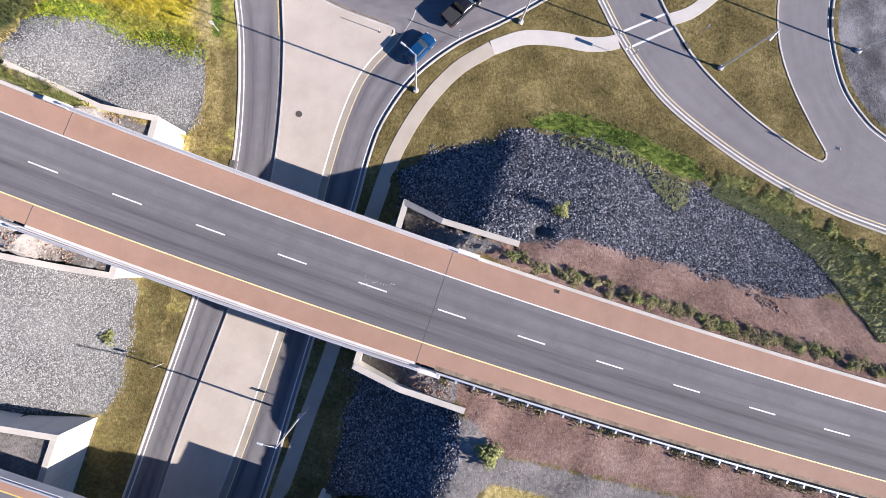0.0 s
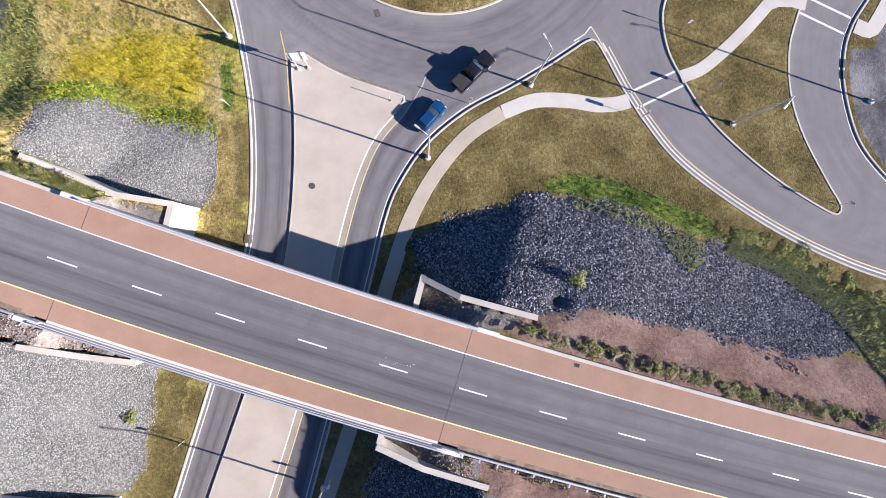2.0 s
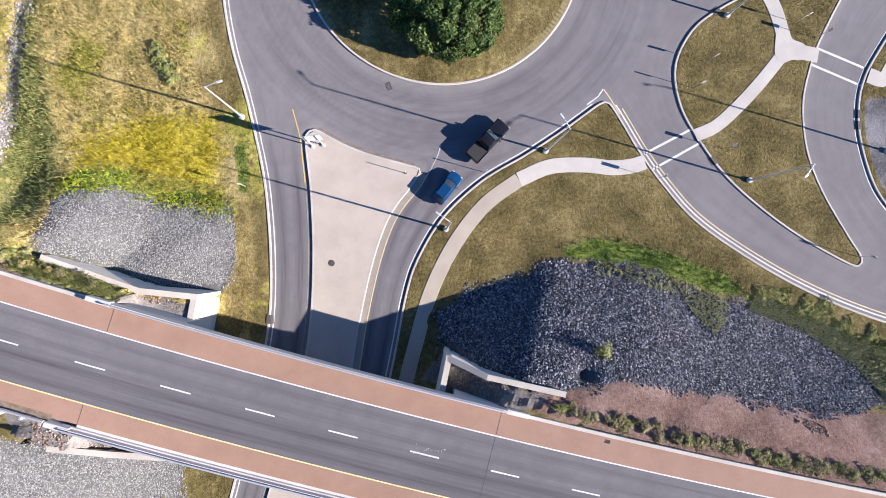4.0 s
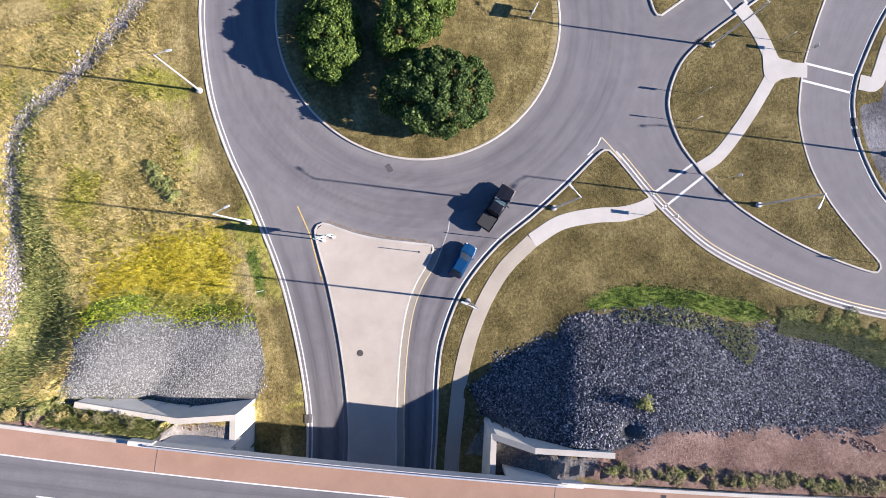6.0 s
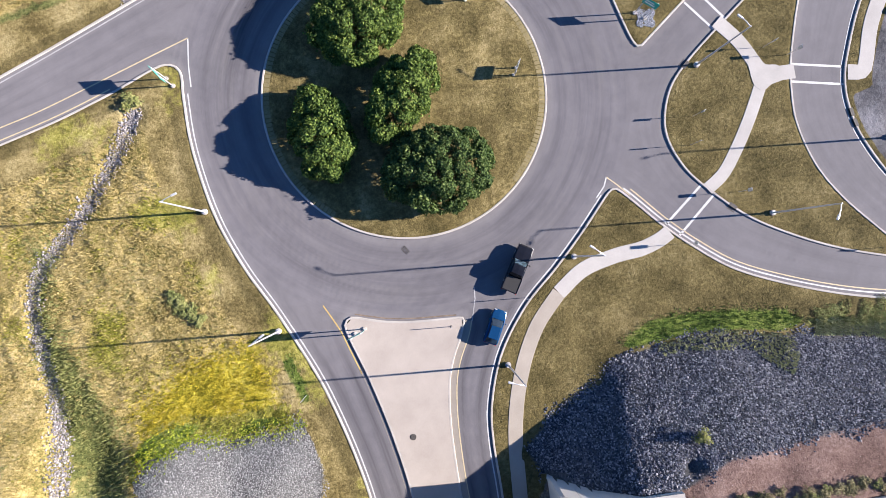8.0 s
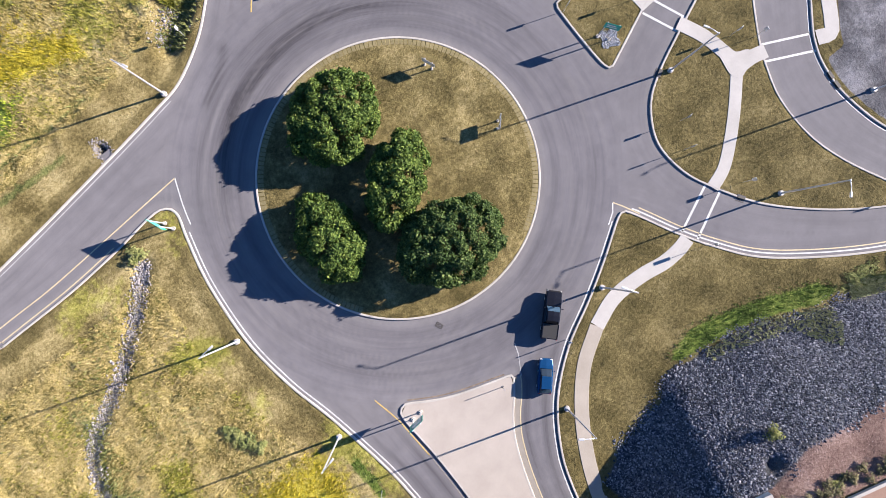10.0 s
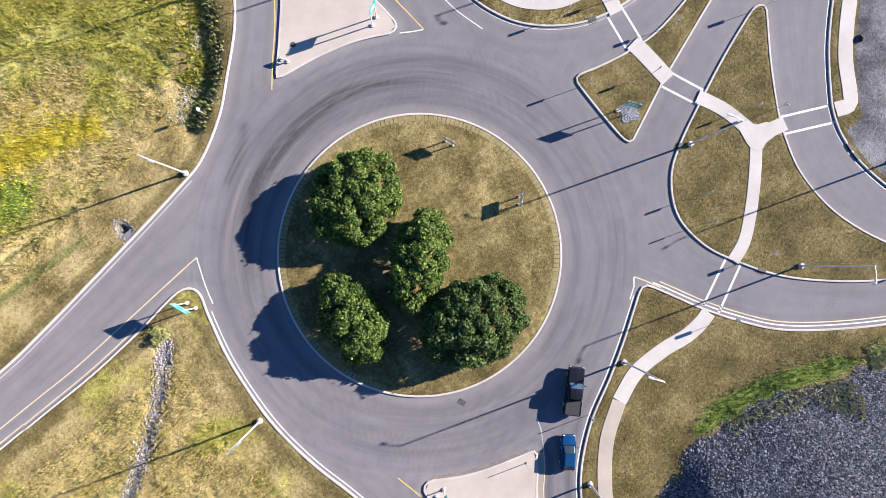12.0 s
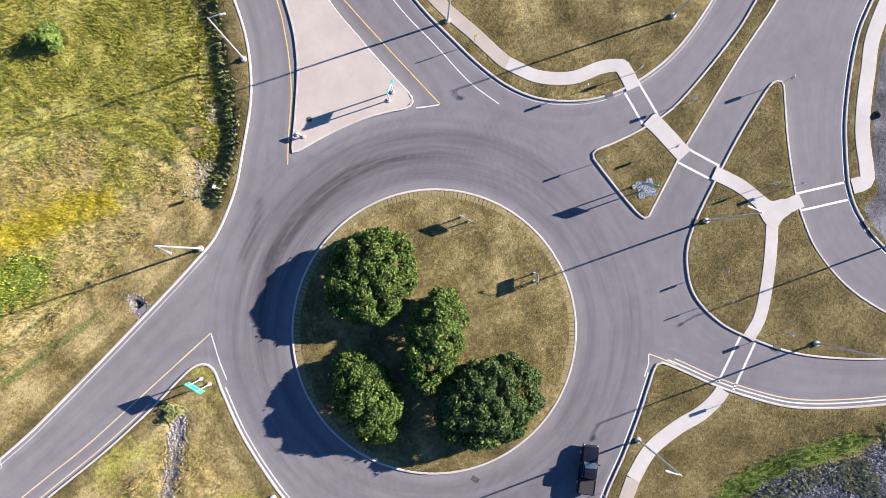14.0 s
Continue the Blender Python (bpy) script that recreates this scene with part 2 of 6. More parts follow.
# The bluish tint puts some of the slope's blue shade into the stone colour.
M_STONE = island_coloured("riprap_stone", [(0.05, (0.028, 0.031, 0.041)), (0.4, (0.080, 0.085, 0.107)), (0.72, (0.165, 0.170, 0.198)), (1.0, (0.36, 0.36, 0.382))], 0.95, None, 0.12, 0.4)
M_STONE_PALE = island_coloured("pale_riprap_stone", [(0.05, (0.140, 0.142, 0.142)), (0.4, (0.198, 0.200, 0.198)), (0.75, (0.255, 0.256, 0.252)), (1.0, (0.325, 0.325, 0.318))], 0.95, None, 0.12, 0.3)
M_STONE_SIGN = island_coloured("whitish_stone", [(0.1, (0.20, 0.21, 0.235)), (0.6, (0.33, 0.345, 0.375)), (1.0, (0.50, 0.51, 0.54))], 0.9, None, 0.15, 0.3)
M_RUBBLE = island_coloured("dark_rubble", [(0.1, (0.018, 0.016, 0.018)), (0.7, (0.045, 0.040, 0.042)), (1.0, (0.10, 0.09, 0.09))], 0.85, None, 0.2, 0.4)
M_STRAW = island_coloured("meadow_straw", [(0.1, (0.22, 0.18, 0.060)), (0.4, (0.37, 0.295, 0.11)), (0.7, (0.46, 0.37, 0.15)), (1.0, (0.56, 0.46, 0.22))], 0.9, 1.3, 0.1, 0, 0.55)
M_GOLD = island_coloured("goldenrod_weed", [(0.1, (0.17, 0.17, 0.018)), (0.4, (0.345, 0.280, 0.018)), (0.7, (0.50, 0.408, 0.030)), (1.0, (0.53, 0.465, 0.08))], 0.9, 1.3, 0.1, 0, 0.55)
M_PALE_WEED = island_coloured("pale_weed", [(0.1, (0.25, 0.26, 0.105)), (0.5, (0.42, 0.43, 0.19)), (1.0, (0.58, 0.56, 0.31))], 0.9, None, 0.1, 0, 0.75)
M_CLOD = island_coloured("reddish_clod", [(0.1, (0.13, 0.08, 0.062)), (0.5, (0.26, 0.170, 0.135)), (0.85, (0.36, 0.255, 0.21)), (1.0, (0.44, 0.38, 0.34))], 0.9, None, 0.2, 0.4)
M_LIME = island_coloured("yellow_green_weed", [(0.1, (0.105, 0.115, 0.015)), (0.4, (0.215, 0.217, 0.028)), (0.7, (0.345, 0.33, 0.050)), (1.0, (0.45, 0.42, 0.10))], 0.9, 1.3, 0.1, 0, 0.5)
M_CLOVER = island_coloured("lime_green_weed", [(0.1, (0.13, 0.18, 0.016)), (0.45, (0.265, 0.335, 0.028)), (0.75, (0.40, 0.445, 0.046)), (1.0, (0.50, 0.51, 0.09))], 0.85, 1.3, 0.1, 0, 0.45)
M_GREEN = island_coloured("fresh_green_weed", [(0.1, (0.050, 0.090, 0.016)), (0.45, (0.100, 0.155, 0.028)), (0.75, (0.16, 0.215, 0.046)), (1.0, (0.27, 0.30, 0.09))], 0.85, 1.3, 0.1, 0, 0.45)
M_WEED = island_coloured("green_weed", [(0.1, (0.075, 0.092, 0.028)), (0.45, (0.18, 0.195, 0.062)), (0.75, (0.28, 0.285, 0.10)), (1.0, (0.40, 0.375, 0.165))], 0.85, 1.3, 0.12, 0, 0.5)
M_SHRUB = island_coloured("roadside_shrub_leaf", [(0.1, (0.075, 0.075, 0.034)), (0.45, (0.17, 0.155, 0.075)), (0.8, (0.29, 0.25, 0.135)), (1.0, (0.44, 0.38, 0.23))], 0.85, 0.6, 0.12, 0, 0.35)
M_LEAF = leaf_material("tree_leaf", [(0.15, (0.030, 0.057, 0.014)), (0.4, (0.074, 0.126, 0.024)), (0.65, (0.138, 0.200, 0.038)), (0.9, (0.285, 0.345, 0.075))])
M_LEAF_DARK = leaf_material("dark_tree_leaf", [(0.15, (0.022, 0.044, 0.014)), (0.4, (0.053, 0.094, 0.024)), (0.65, (0.106, 0.158, 0.042)), (0.9, (0.215, 0.262, 0.085))])
M_BARK = surface("bark", (0.05, 0.038, 0.028), (0.14, 0.11, 0.085), 12, 2, 0.9, 0.6, 0.03)
M_DRIED = island_coloured("dried_stalk", [(0.1, (0.19, 0.135, 0.085)), (0.5, (0.33, 0.245, 0.165)), (1.0, (0.50, 0.41, 0.30))], 0.85)
M_LAWN = island_coloured("lawn_blade", [(0.1, (0.090, 0.073, 0.030)), (0.45, (0.152, 0.122, 0.053)), (0.75, (0.215, 0.172, 0.08)), (1.0, (0.30, 0.245, 0.125))], 0.9, 0.8, 0.1, 0, 0.75)
M_RUST = island_coloured("rusty_brown_stone", [(0.1, (0.14, 0.085, 0.055)), (0.5, (0.30, 0.185, 0.125)), (0.85, (0.44, 0.31, 0.225)), (1.0, (0.56, 0.48, 0.41))], 0.9, None, 0.15, 0.3)
M_PAVER = surface("earthy_paver", (0.16, 0.135, 0.062), (0.30, 0.25, 0.125), 6.0, 0.6, 0.9, 0.4)
M_STONE_DITCH = island_coloured("ditch_stone", [(0.05, (0.12, 0.112, 0.118)), (0.45, (0.215, 0.200, 0.200)), (0.8, (0.31, 0.29, 0.285)), (1.0, (0.43, 0.405, 0.39))], 0.85, None, 0.2, 0.4)


# ---------------------------------------------------------------- building helpers
def fast_mesh(name, verts, faces, material, smooth=False, cliff=None):
    """Mesh from arrays: verts (n, 3), faces (m, 3 or 4); faces that rise more than cliff stay hard-edged."""
    me = bpy.data.meshes.new(name)
    k = faces.shape[1]
    me.vertices.add(len(verts))
    me.vertices.foreach_set("co", np.asarray(verts, np.float32).ravel())
    me.loops.add(faces.size)
    me.loops.foreach_set("vertex_index", faces.astype(np.int32).ravel())
    me.polygons.add(len(faces))
    me.polygons.foreach_set("loop_start", np.arange(0, faces.size, k, dtype=np.int32))
    even = np.full(len(faces), smooth)
    if cliff:
        rise = np.asarray(verts)[:, 2][faces]
        even &= rise.max(1) - rise.min(1) < cliff
    me.polygons.foreach_set("use_smooth", even)
    me.materials.append(material)
    me.update(calc_edges=True)
    me.validate()
    return new(name, me)


def part(name, bm, material, parent, label=""):
    me = bpy.data.meshes.new(name)
    bm.to_mesh(me)
    bm.free()
    me.materials.append(material)
    ob = new(name, me)
    ob.parent = parent
    if label:
        ob["label"] = label
    return ob


def empty(name, label, category, m, group="", kind=""):
    ob = new(name)
    ob.matrix_basis = m
    return tagged(ob, label, category, group, kind)


def box(bm, x0, x1, y0, y1, z0, z1, bevel=0.0):
    r = bmesh.ops.create_cube(bm, size=1.0, matrix=Matrix.Translation(((x0 + x1) / 2, (y0 + y1) / 2, (z0 + z1) / 2)) @ Matrix.Diagonal((x1 - x0, y1 - y0, z1 - z0, 1)))
    if bevel:
        edges = list({e for v in r["verts"] for e in v.link_edges})
        bmesh.ops.bevel(bm, geom=edges, offset=bevel, segments=2, affect="EDGES", profile=0.5)
    return bm


def tube(bm, a, b, r0, r1=None, seg=10, caps=True):
    a, b = Vector(a), Vector(b)
    d = b - a
    m = Matrix.Translation((a + b) / 2) @ d.to_track_quat("Z", "Y").to_matrix().to_4x4()
    bmesh.ops.create_cone(bm, cap_ends=caps, segments=seg, radius1=r0, radius2=r0 if r1 is None else r1, depth=d.length, matrix=m)
    return bm


def smooth_line(points, step=0.8, closed=False):
    """Catmull-Rom through the points, resampled at even steps."""
    p = np.array(points, float)
    if closed:
        p = np.vstack([p[-1:], p, p[:2]])
    else:
        p = np.vstack([2 * p[0] - p[1], p, 2 * p[-1] - p[-2]])
    out = []
    for i in range(1, len(p) - 2):
        a, b, c, d = p[i - 1:i + 3]
        n = max(2, int(np.linalg.norm(c[:2] - b[:2]) / (step * 0.5)))
        n = min(n, 120)
        u = np.linspace(0, 1, n, endpoint=False)[:, None]
        out.append(0.5 * (2 * b + (c - a) * u + (2 * a - 5 * b + 4 * c - d) * u ** 2 + (3 * b - a - 3 * c + d) * u ** 3))
    out = np.vstack(out + [p[-2:-1]])
    seg = np.r_[0, np.cumsum(np.linalg.norm(np.diff(out[:, :2], axis=0), axis=1))]
    far_off = np.maximum(np.hypot(out[:, 0], out[:, 1] - 40) - 120, 0)
    pace = np.r_[0, np.cumsum(np.diff(seg) / (step * (1 + far_off[1:] * 0.08)))]
    at = np.interp(np.linspace(0, pace[-1], max(2, int(round(pace[-1])) + 1)), pace, seg)
    return np.stack([np.interp(at, seg, out[:, k]) for k in range(out.shape[1])], 1)


def normals_2d(line, closed=False):
    """Unit left-hand normals of a plan line."""
    if closed:
        d = np.roll(line, -1, 0) - np.roll(line, 1, 0)
    else:
        d = np.gradient(line, axis=0)
    d = d[:, :2] / np.maximum(1e-9, np.linalg.norm(d[:, :2], axis=1))[:, None]
    return np.stack([-d[:, 1], d[:, 0]], 1)


def inside(poly, x, y):
    res = np.zeros(x.shape, bool)
    px, py = poly[:, 0], poly[:, 1]
    for i in range(len(poly)):
        j = i - 1
        cross = (py[i] > y) != (py[j] > y)
        if cross.any():
            t = (px[j] - px[i]) * (y - py[i]) / (py[j] - py[i] + 1e-12) + px[i]
            res ^= cross & (x < t)
    return res


def distance(line, x, y):
    """Distance of points to a plan polyline."""
    best = np.full(x.shape, 1e9)
    for (ax, ay), (bx, by) in zip(line[:-1, :2], line[1:, :2]):
        dx, dy = bx - ax, by - ay
        u = np.clip(((x - ax) * dx + (y - ay) * dy) / (dx * dx + dy * dy + 1e-12), 0, 1)
        np.minimum(best, (x - ax - u * dx) ** 2 + (y - ay - u * dy) ** 2, out=best)
    return np.sqrt(best)


def sweep(line, profile, closed=False, z=0.0):
    """Verts and faces of a profile [(offset to the left, height)] carried along a plan line; z may be an array."""
    n2 = normals_2d(line, closed)
    zz = np.broadcast_to(z, (len(line),))
    k = len(profile)
    verts = np.empty((len(line), k, 3))
    for j, (o, h) in enumerate(profile):
        verts[:, j, 0] = line[:, 0] + n2[:, 0] * o
        verts[:, j, 1] = line[:, 1] + n2[:, 1] * o
        verts[:, j, 2] = zz + h
    rows = len(line) if closed else len(line) - 1
    i = np.arange(rows)[:, None]
    j = np.arange(k - 1)[None, :]
    a = i * k + j
    nxt = ((i + 1) % len(line)) * k + j
    faces = np.stack([a, a + 1, nxt + 1, nxt], -1).reshape(-1, 4)
    return verts.reshape(-1, 3), faces


def swept(name, line, profile, material, closed=False, z=0.0, flip=False, smooth=False):
    v, f = sweep(line, profile, closed, z)
    return fast_mesh(name, v, f[:, ::-1] if flip else f, material, smooth)


def strip_faces(name, line, width, z, material, offset=0.0, thick=0.006):
    """A thin painted stripe with edges, along a plan line."""
    h = width / 2
    prof = [(offset + h, -0.02), (offset + h, thick), (offset - h, thick), (offset - h, -0.02)]
    return swept(name, line, prof, material, z=z, flip=True)


# ---------------------------------------------------------------- the plan
ISLE, ISLE_R = (1.55, 54.8), 17.1
ring = [(ISLE[0] + ISLE_R * math.cos(a), ISLE[1] + ISLE_R * math.sin(a)) for a in np.linspace(0, 2 * math.pi, 140, endpoint=False)]
W_KERB = [(-76, -160), (-45, -66), (-36.3, -40), (-32.05, -27), (-30.35, -21.6), (-28.1, -14.4), (-25.05, -4.65), (-22.5, 4.5), (-21.0, 11.2), (-20.5, 18), (-20.6, 25), (-21.1, 30), (-22.4, 37.4), (-23.8, 43.6),
          (-24.5, 50.5), (-23.9, 58.5), (-22.5, 64.6), (-21.7, 67.2), (-22.0, 68.6), (-23.4, 69.3), (-26, 69.1), (-30, 68.5), (-37, 67.9), (-46, 67.7), (-70, 67.2), (-260, 62)]
NW_KERB = [(-260, 71), (-70, 73.6), (-47, 74.4), (-38.5, 75.2), (-24.5, 77.3), (-16.2, 78.7), (-11.9, 79.7), (-7, 82.5), (-3.3, 85.7), (1.6, 90.4), (5.1, 95.6), (7.4, 101.5), (10.5, 112),
           (20, 150), (46, 260)]
NE_KERB = [(56, 260), (31, 150), (25.2, 112), (24.2, 98), (24.3, 87.1), (24.9, 81.3), (25.6, 76.6), (26.8, 72.5), (28.9, 69.0), (32.3, 66.0), (36.1, 64.1), (40.8, 63.2), (46.4, 63.4),
           (53.8, 65.5), (66, 70.4), (100, 86), (260, 160)]
SE_KERB = [(-62, -160), (-30, -66), (-21, -40), (-16.4, -27), (-12.8, -14.3), (-11.2, -8.6), (-7.9, 2.3), (-6.4, 7.9), (-5.2, 12.8), (-3.6, 17.0), (-0.2, 22.0), (4.7, 26.1), (10.2, 29.0),
           (14.5, 31.5), (17.6, 33.5), (19.5, 34.7), (20.5, 34.9), (21.2, 34.1), (22.3, 32.1), (24.2, 28.5), (26.7, 24.6), (30.2, 20.2), (35.5, 15.9), (42.4, 11.4), (49.8, 7.7),
           (58, 4.7), (80, -2), (140, -18), (260, -46)]
E_KERB = [(260, -36), (140, -8), (90, 3.5), (67, 11.2), (58.4, 16.4), (55.5, 18.9), (52.9, 22.9), (51.5, 28.8), (51.6, 33), (52.4, 35.9), (54.0, 38.7), (58.3, 44.2), (64.6, 50.0), (70, 53.2),
          (86, 60.5), (140, 85), (260, 139)]
SPLIT_ISLE = [(29.5, 53.7), (29.5, 58.6), (29.7, 59.7), (30.5, 60.0), (33, 59.3), (37.1, 58.5), (42.4, 58.3), (52.2, 60.3), (58.4, 62.4), (75, 69.2), (100, 80.6), (104, 81.6), (103, 79.8),
              (75, 66.3), (60.4, 60.5), (51.4, 57.6), (39.6, 53.3), (37.4, 52.4), (31.5, 49.8), (30.3, 49.4), (29.7, 50.3)]
Y_ISLE = [(54.0, 52.8), (52.4, 52.8), (46.4, 50.7), (41.4, 48.6), (34.9, 45.6), (31.3, 43.0), (29.0, 38.8), (29.3, 34.0), (31.3, 29.7), (34.6, 24.8), (39.3, 20.2), (44.1, 16.5), (49.2, 13.4),
          (50.4, 13.3), (50.8, 14.3), (49.2, 17.2), (46.4, 22.8), (44.9, 27.9), (44.8, 33.4), (46.0, 37.8), (47.2, 40.6), (50.4, 46.0), (53.8, 50.9), (54.5, 52.1)]
S_MEDIAN = [(-14.7, 33.2), (-15.8, 32.7), (-15.95, 31.0), (-15.65, 25.4), (-15.75, 18.4), (-16.4, 11.2), (-17.7, 4.9), (-21.1, -5.6), (-23.5, -12.5), (-26.8, -22.2), (-32, -40), (-43, -75), (-72, -160),
            (-65, -160), (-37, -75), (-26, -40), (-20.9, -25.4), (-18.5, -18.3), (-15.2, -7.8), (-12.1, 3.4), (-10.7, 9.8), (-8.9, 16.4), (-7.1, 21.1), (-5.4, 23.8), (-3.6, 25.8), (-2.45, 27.45),
            (-2.7, 28.0), (-4.6, 28.65), (-8.2, 29.85), (-10.9, 31.0), (-12.9, 32.15)]
N_MEDIAN = [(1.2, 82.1), (1.8, 83.0), (4.5, 85.9), (8.7, 91), (11.8, 97.3), (16.5, 112), (26, 150), (30, 150), (19.4, 112), (16.3, 96), (16.2, 88), (16.55, 82.4), (16.8, 79.2), (16.6, 78.2), (15.4, 77.95),
            (13.4, 78.9), (10.4, 80.1), (6.1, 81.15), (2.2, 81.75)]

kerbs = {}
for key, pts, closed in (("west", W_KERB, False), ("north_west", NW_KERB, False), ("north_east", NE_KERB, False), ("south_east", SE_KERB, False), ("east", E_KERB, False),
                         ("splitter", SPLIT_ISLE, True), ("fork", Y_ISLE, True), ("south_median", S_MEDIAN, True), ("north_median", N_MEDIAN, True), ("roundabout", ring, True)):
    line = smooth_line(pts, 0.7, closed)
    if closed:
        line = line[:-1]
    kerbs[key] = (line, closed)
FAR = 4000.0
close_far = {"west": [(-FAR, 62), (-FAR, -FAR), (-76, -FAR)], "north_west": [(46, FAR), (-FAR, FAR), (-FAR, 71)], "north_east": [(FAR, 160), (FAR, FAR), (56, FAR)],
             "south_east": [(FAR, -46), (FAR, -FAR), (-62, -FAR)], "east": [(FAR, 139), (FAR, -36)]}
lands = {k: np.vstack([line, np.array(close_far[k])]) if k in close_far else line for k, (line, c) in kerbs.items()}

# highway alignment: an arc of wide radius
HW_R, HW_MID, HW_TURN = 939.0, np.array([4.3, -5.2]), radians(-17.7)
HW_C = HW_MID + HW_R * np.array([-math.sin(HW_TURN), math.cos(HW_TURN)])
S_WEST, S_EAST = -41.7, -1.9


def deck_z(x):
    return 9.77 - 0.0308 * (np.clip(x, -120, 120) + 16)


def hw_place(s, o):
    a = HW_TURN + s / HW_R
    return np.array([HW_C[0] + (HW_R - o) * np.sin(a), HW_C[1] - (HW_R - o) * np.cos(a)])


def hw_z(s):
    """Height of the carriageway at a station."""
    return deck_z(HW_C[0] + HW_R * np.sin(HW_TURN + s / HW_R))


def hw_coords(x, y):
    dx, dy = x - HW_C[0], HW_C[1] - y
    return (np.arctan2(dx, dy) - HW_TURN) * HW_R, HW_R - np.hypot(dx, dy)


def hw_line(s0, s1, o, step=2.0):
    s = np.linspace(s0, s1, max(2, int(abs(s1 - s0) / step) + 1))
    p = np.stack([hw_place(v, o) for v in s])
    return p, hw_z(s)


def P(*pts):
    return np.array(pts, float)


# centre lines of the footpaths
WALKS = {"south": [(9.2, 25.95), (4.9, 23.1), (1.0, 18.6), (-2.1, 13.1), (-4.3, 6.9), (-5.9, 1.7), (-8.9, -9.7), (-11.8, -18.3), (-14.6, -26.7), (-19, -39), (-28, -66)],
         "new": [(24.6, 27.3), (23.0, 26.9), (20.5, 26.8), (17.2, 27.3), (13.0, 27.3), (9.2, 25.95)],
         "fork": [(31.0, 30.2), (33.6, 31.2), (36.2, 33.2), (38.8, 35.6), (41.0, 37.9), (43.2, 40.4)],
         "fork_east": [(43.0, 40.4), (42.75, 42.0), (42.45, 43.6), (41.8, 45.8), (40.4, 48.7)],
         "fork_corner": [(47.0, 39.3), (45.4, 39.7), (44.0, 40.1), (42.6, 40.6)],
         "ramp": [(38.95, 63.0), (39.35, 64.8), (39.5, 66.1)],
         "splitter": [(38.2, 58.9), (38.5, 56.5), (38.8, 52.6)],
         "north": [(39.3, 66.3), (38.4, 66.95), (37.0, 67.6), (33.6, 68.7), (30.4, 71.4), (28.5, 74.9)],
         "north_old": [(28.52, 74.85), (28.2, 75.9), (27.5, 80.2), (26.4, 86.4), (26.2, 96), (27.4, 112), (33, 150)],
         "east": [(53.2, 36.6), (55.0, 36.0), (56.2, 37.4), (58.8, 41.4), (63.8, 46.4), (69.5, 50.9), (86, 58.5), (140, 83)]}

# made ground: flat tops behind the walls, and slopes that rise from their toes
TOPS = [(P((-41.5, 19.42), (-32.27, 15.4), (-26.85, 14.42), (-30.8, -1.7), (-36.3, -0.9), (-42, 0.3), (-120, 30), (-120, 52)), 6.68),
        (P((-1.0, 6.6), (3.2, 4.1), (11.3, 1.9), (18, 2.1), (30, -0.5), (40, -2.8), (53, -6.5), (90, -16), (90, -60), (4, -40), (3.2, -26.5), (5, -20), (5.4, -15), (-1, -12.7), (-5.3, -10.4)), lambda x: np.clip(5.0 + 0.42 * (x + 1), 4.8, 7.6 - 0.040 * np.maximum(x - 8, 0))),
        (P((5.5, -14.9), (5, -20), (3.2, -26.5), (2.0, -30.8), (6, -42), (120, -70), (120, -20), (30, -12)), 7.9),
        (P((-41.0, -17.5), (-35.5, -18.4), (-40.5, -38), (-120, -14), (-120, 14)), 6.75),
        (P((-9.8, -26.6), (-5.6, -29.0), (3, -30.8), (120, -60), (120, -100), (-14, -46)), lambda x: np.clip(6.1 + 0.25 * (x + 9.7), 5.9, 7.1))]
SLOPES = [([(P((-26.6, 15.0), (-24.8, 19.0), (-25.0, 23.3), (-30, 24.6), (-37, 26.5), (-46, 30), (-120, 58)), 0.36)], P((-120, 40), (-41.2, 19), (-32.2, 15.2)), 6.5),
          ([(P((-1.0, 7.4), (-2.0, 9.8), (3.0, 12.2), (8.4, 14.2), (12.6, 16.4)), 0.78), (P((12.6, 16.4), (16.5, 15.6), (23.3, 14.6), (31.3, 10.4), (46, 3.2), (58, -2), (90, -11)), 0.55)],
           P((90, -30), (30, -4), (11.3, 2), (3.2, 4.2)), 7.1),
          ([(P((-31.0, -2.2), (-32.4, -10), (-35.0, -17.8)), 0.50)], P((-36, -19.8), (-50, -16), (-120, 4), (-120, 30), (-42, 0), (-36, -1)), 8.5),
          ([(P((-6.2, -11.2), (-10.2, -26.8)), 0.66)], P((3.2, -26.6), (5, -20), (5.5, -15), (-1, -12.8)), 7.9)]


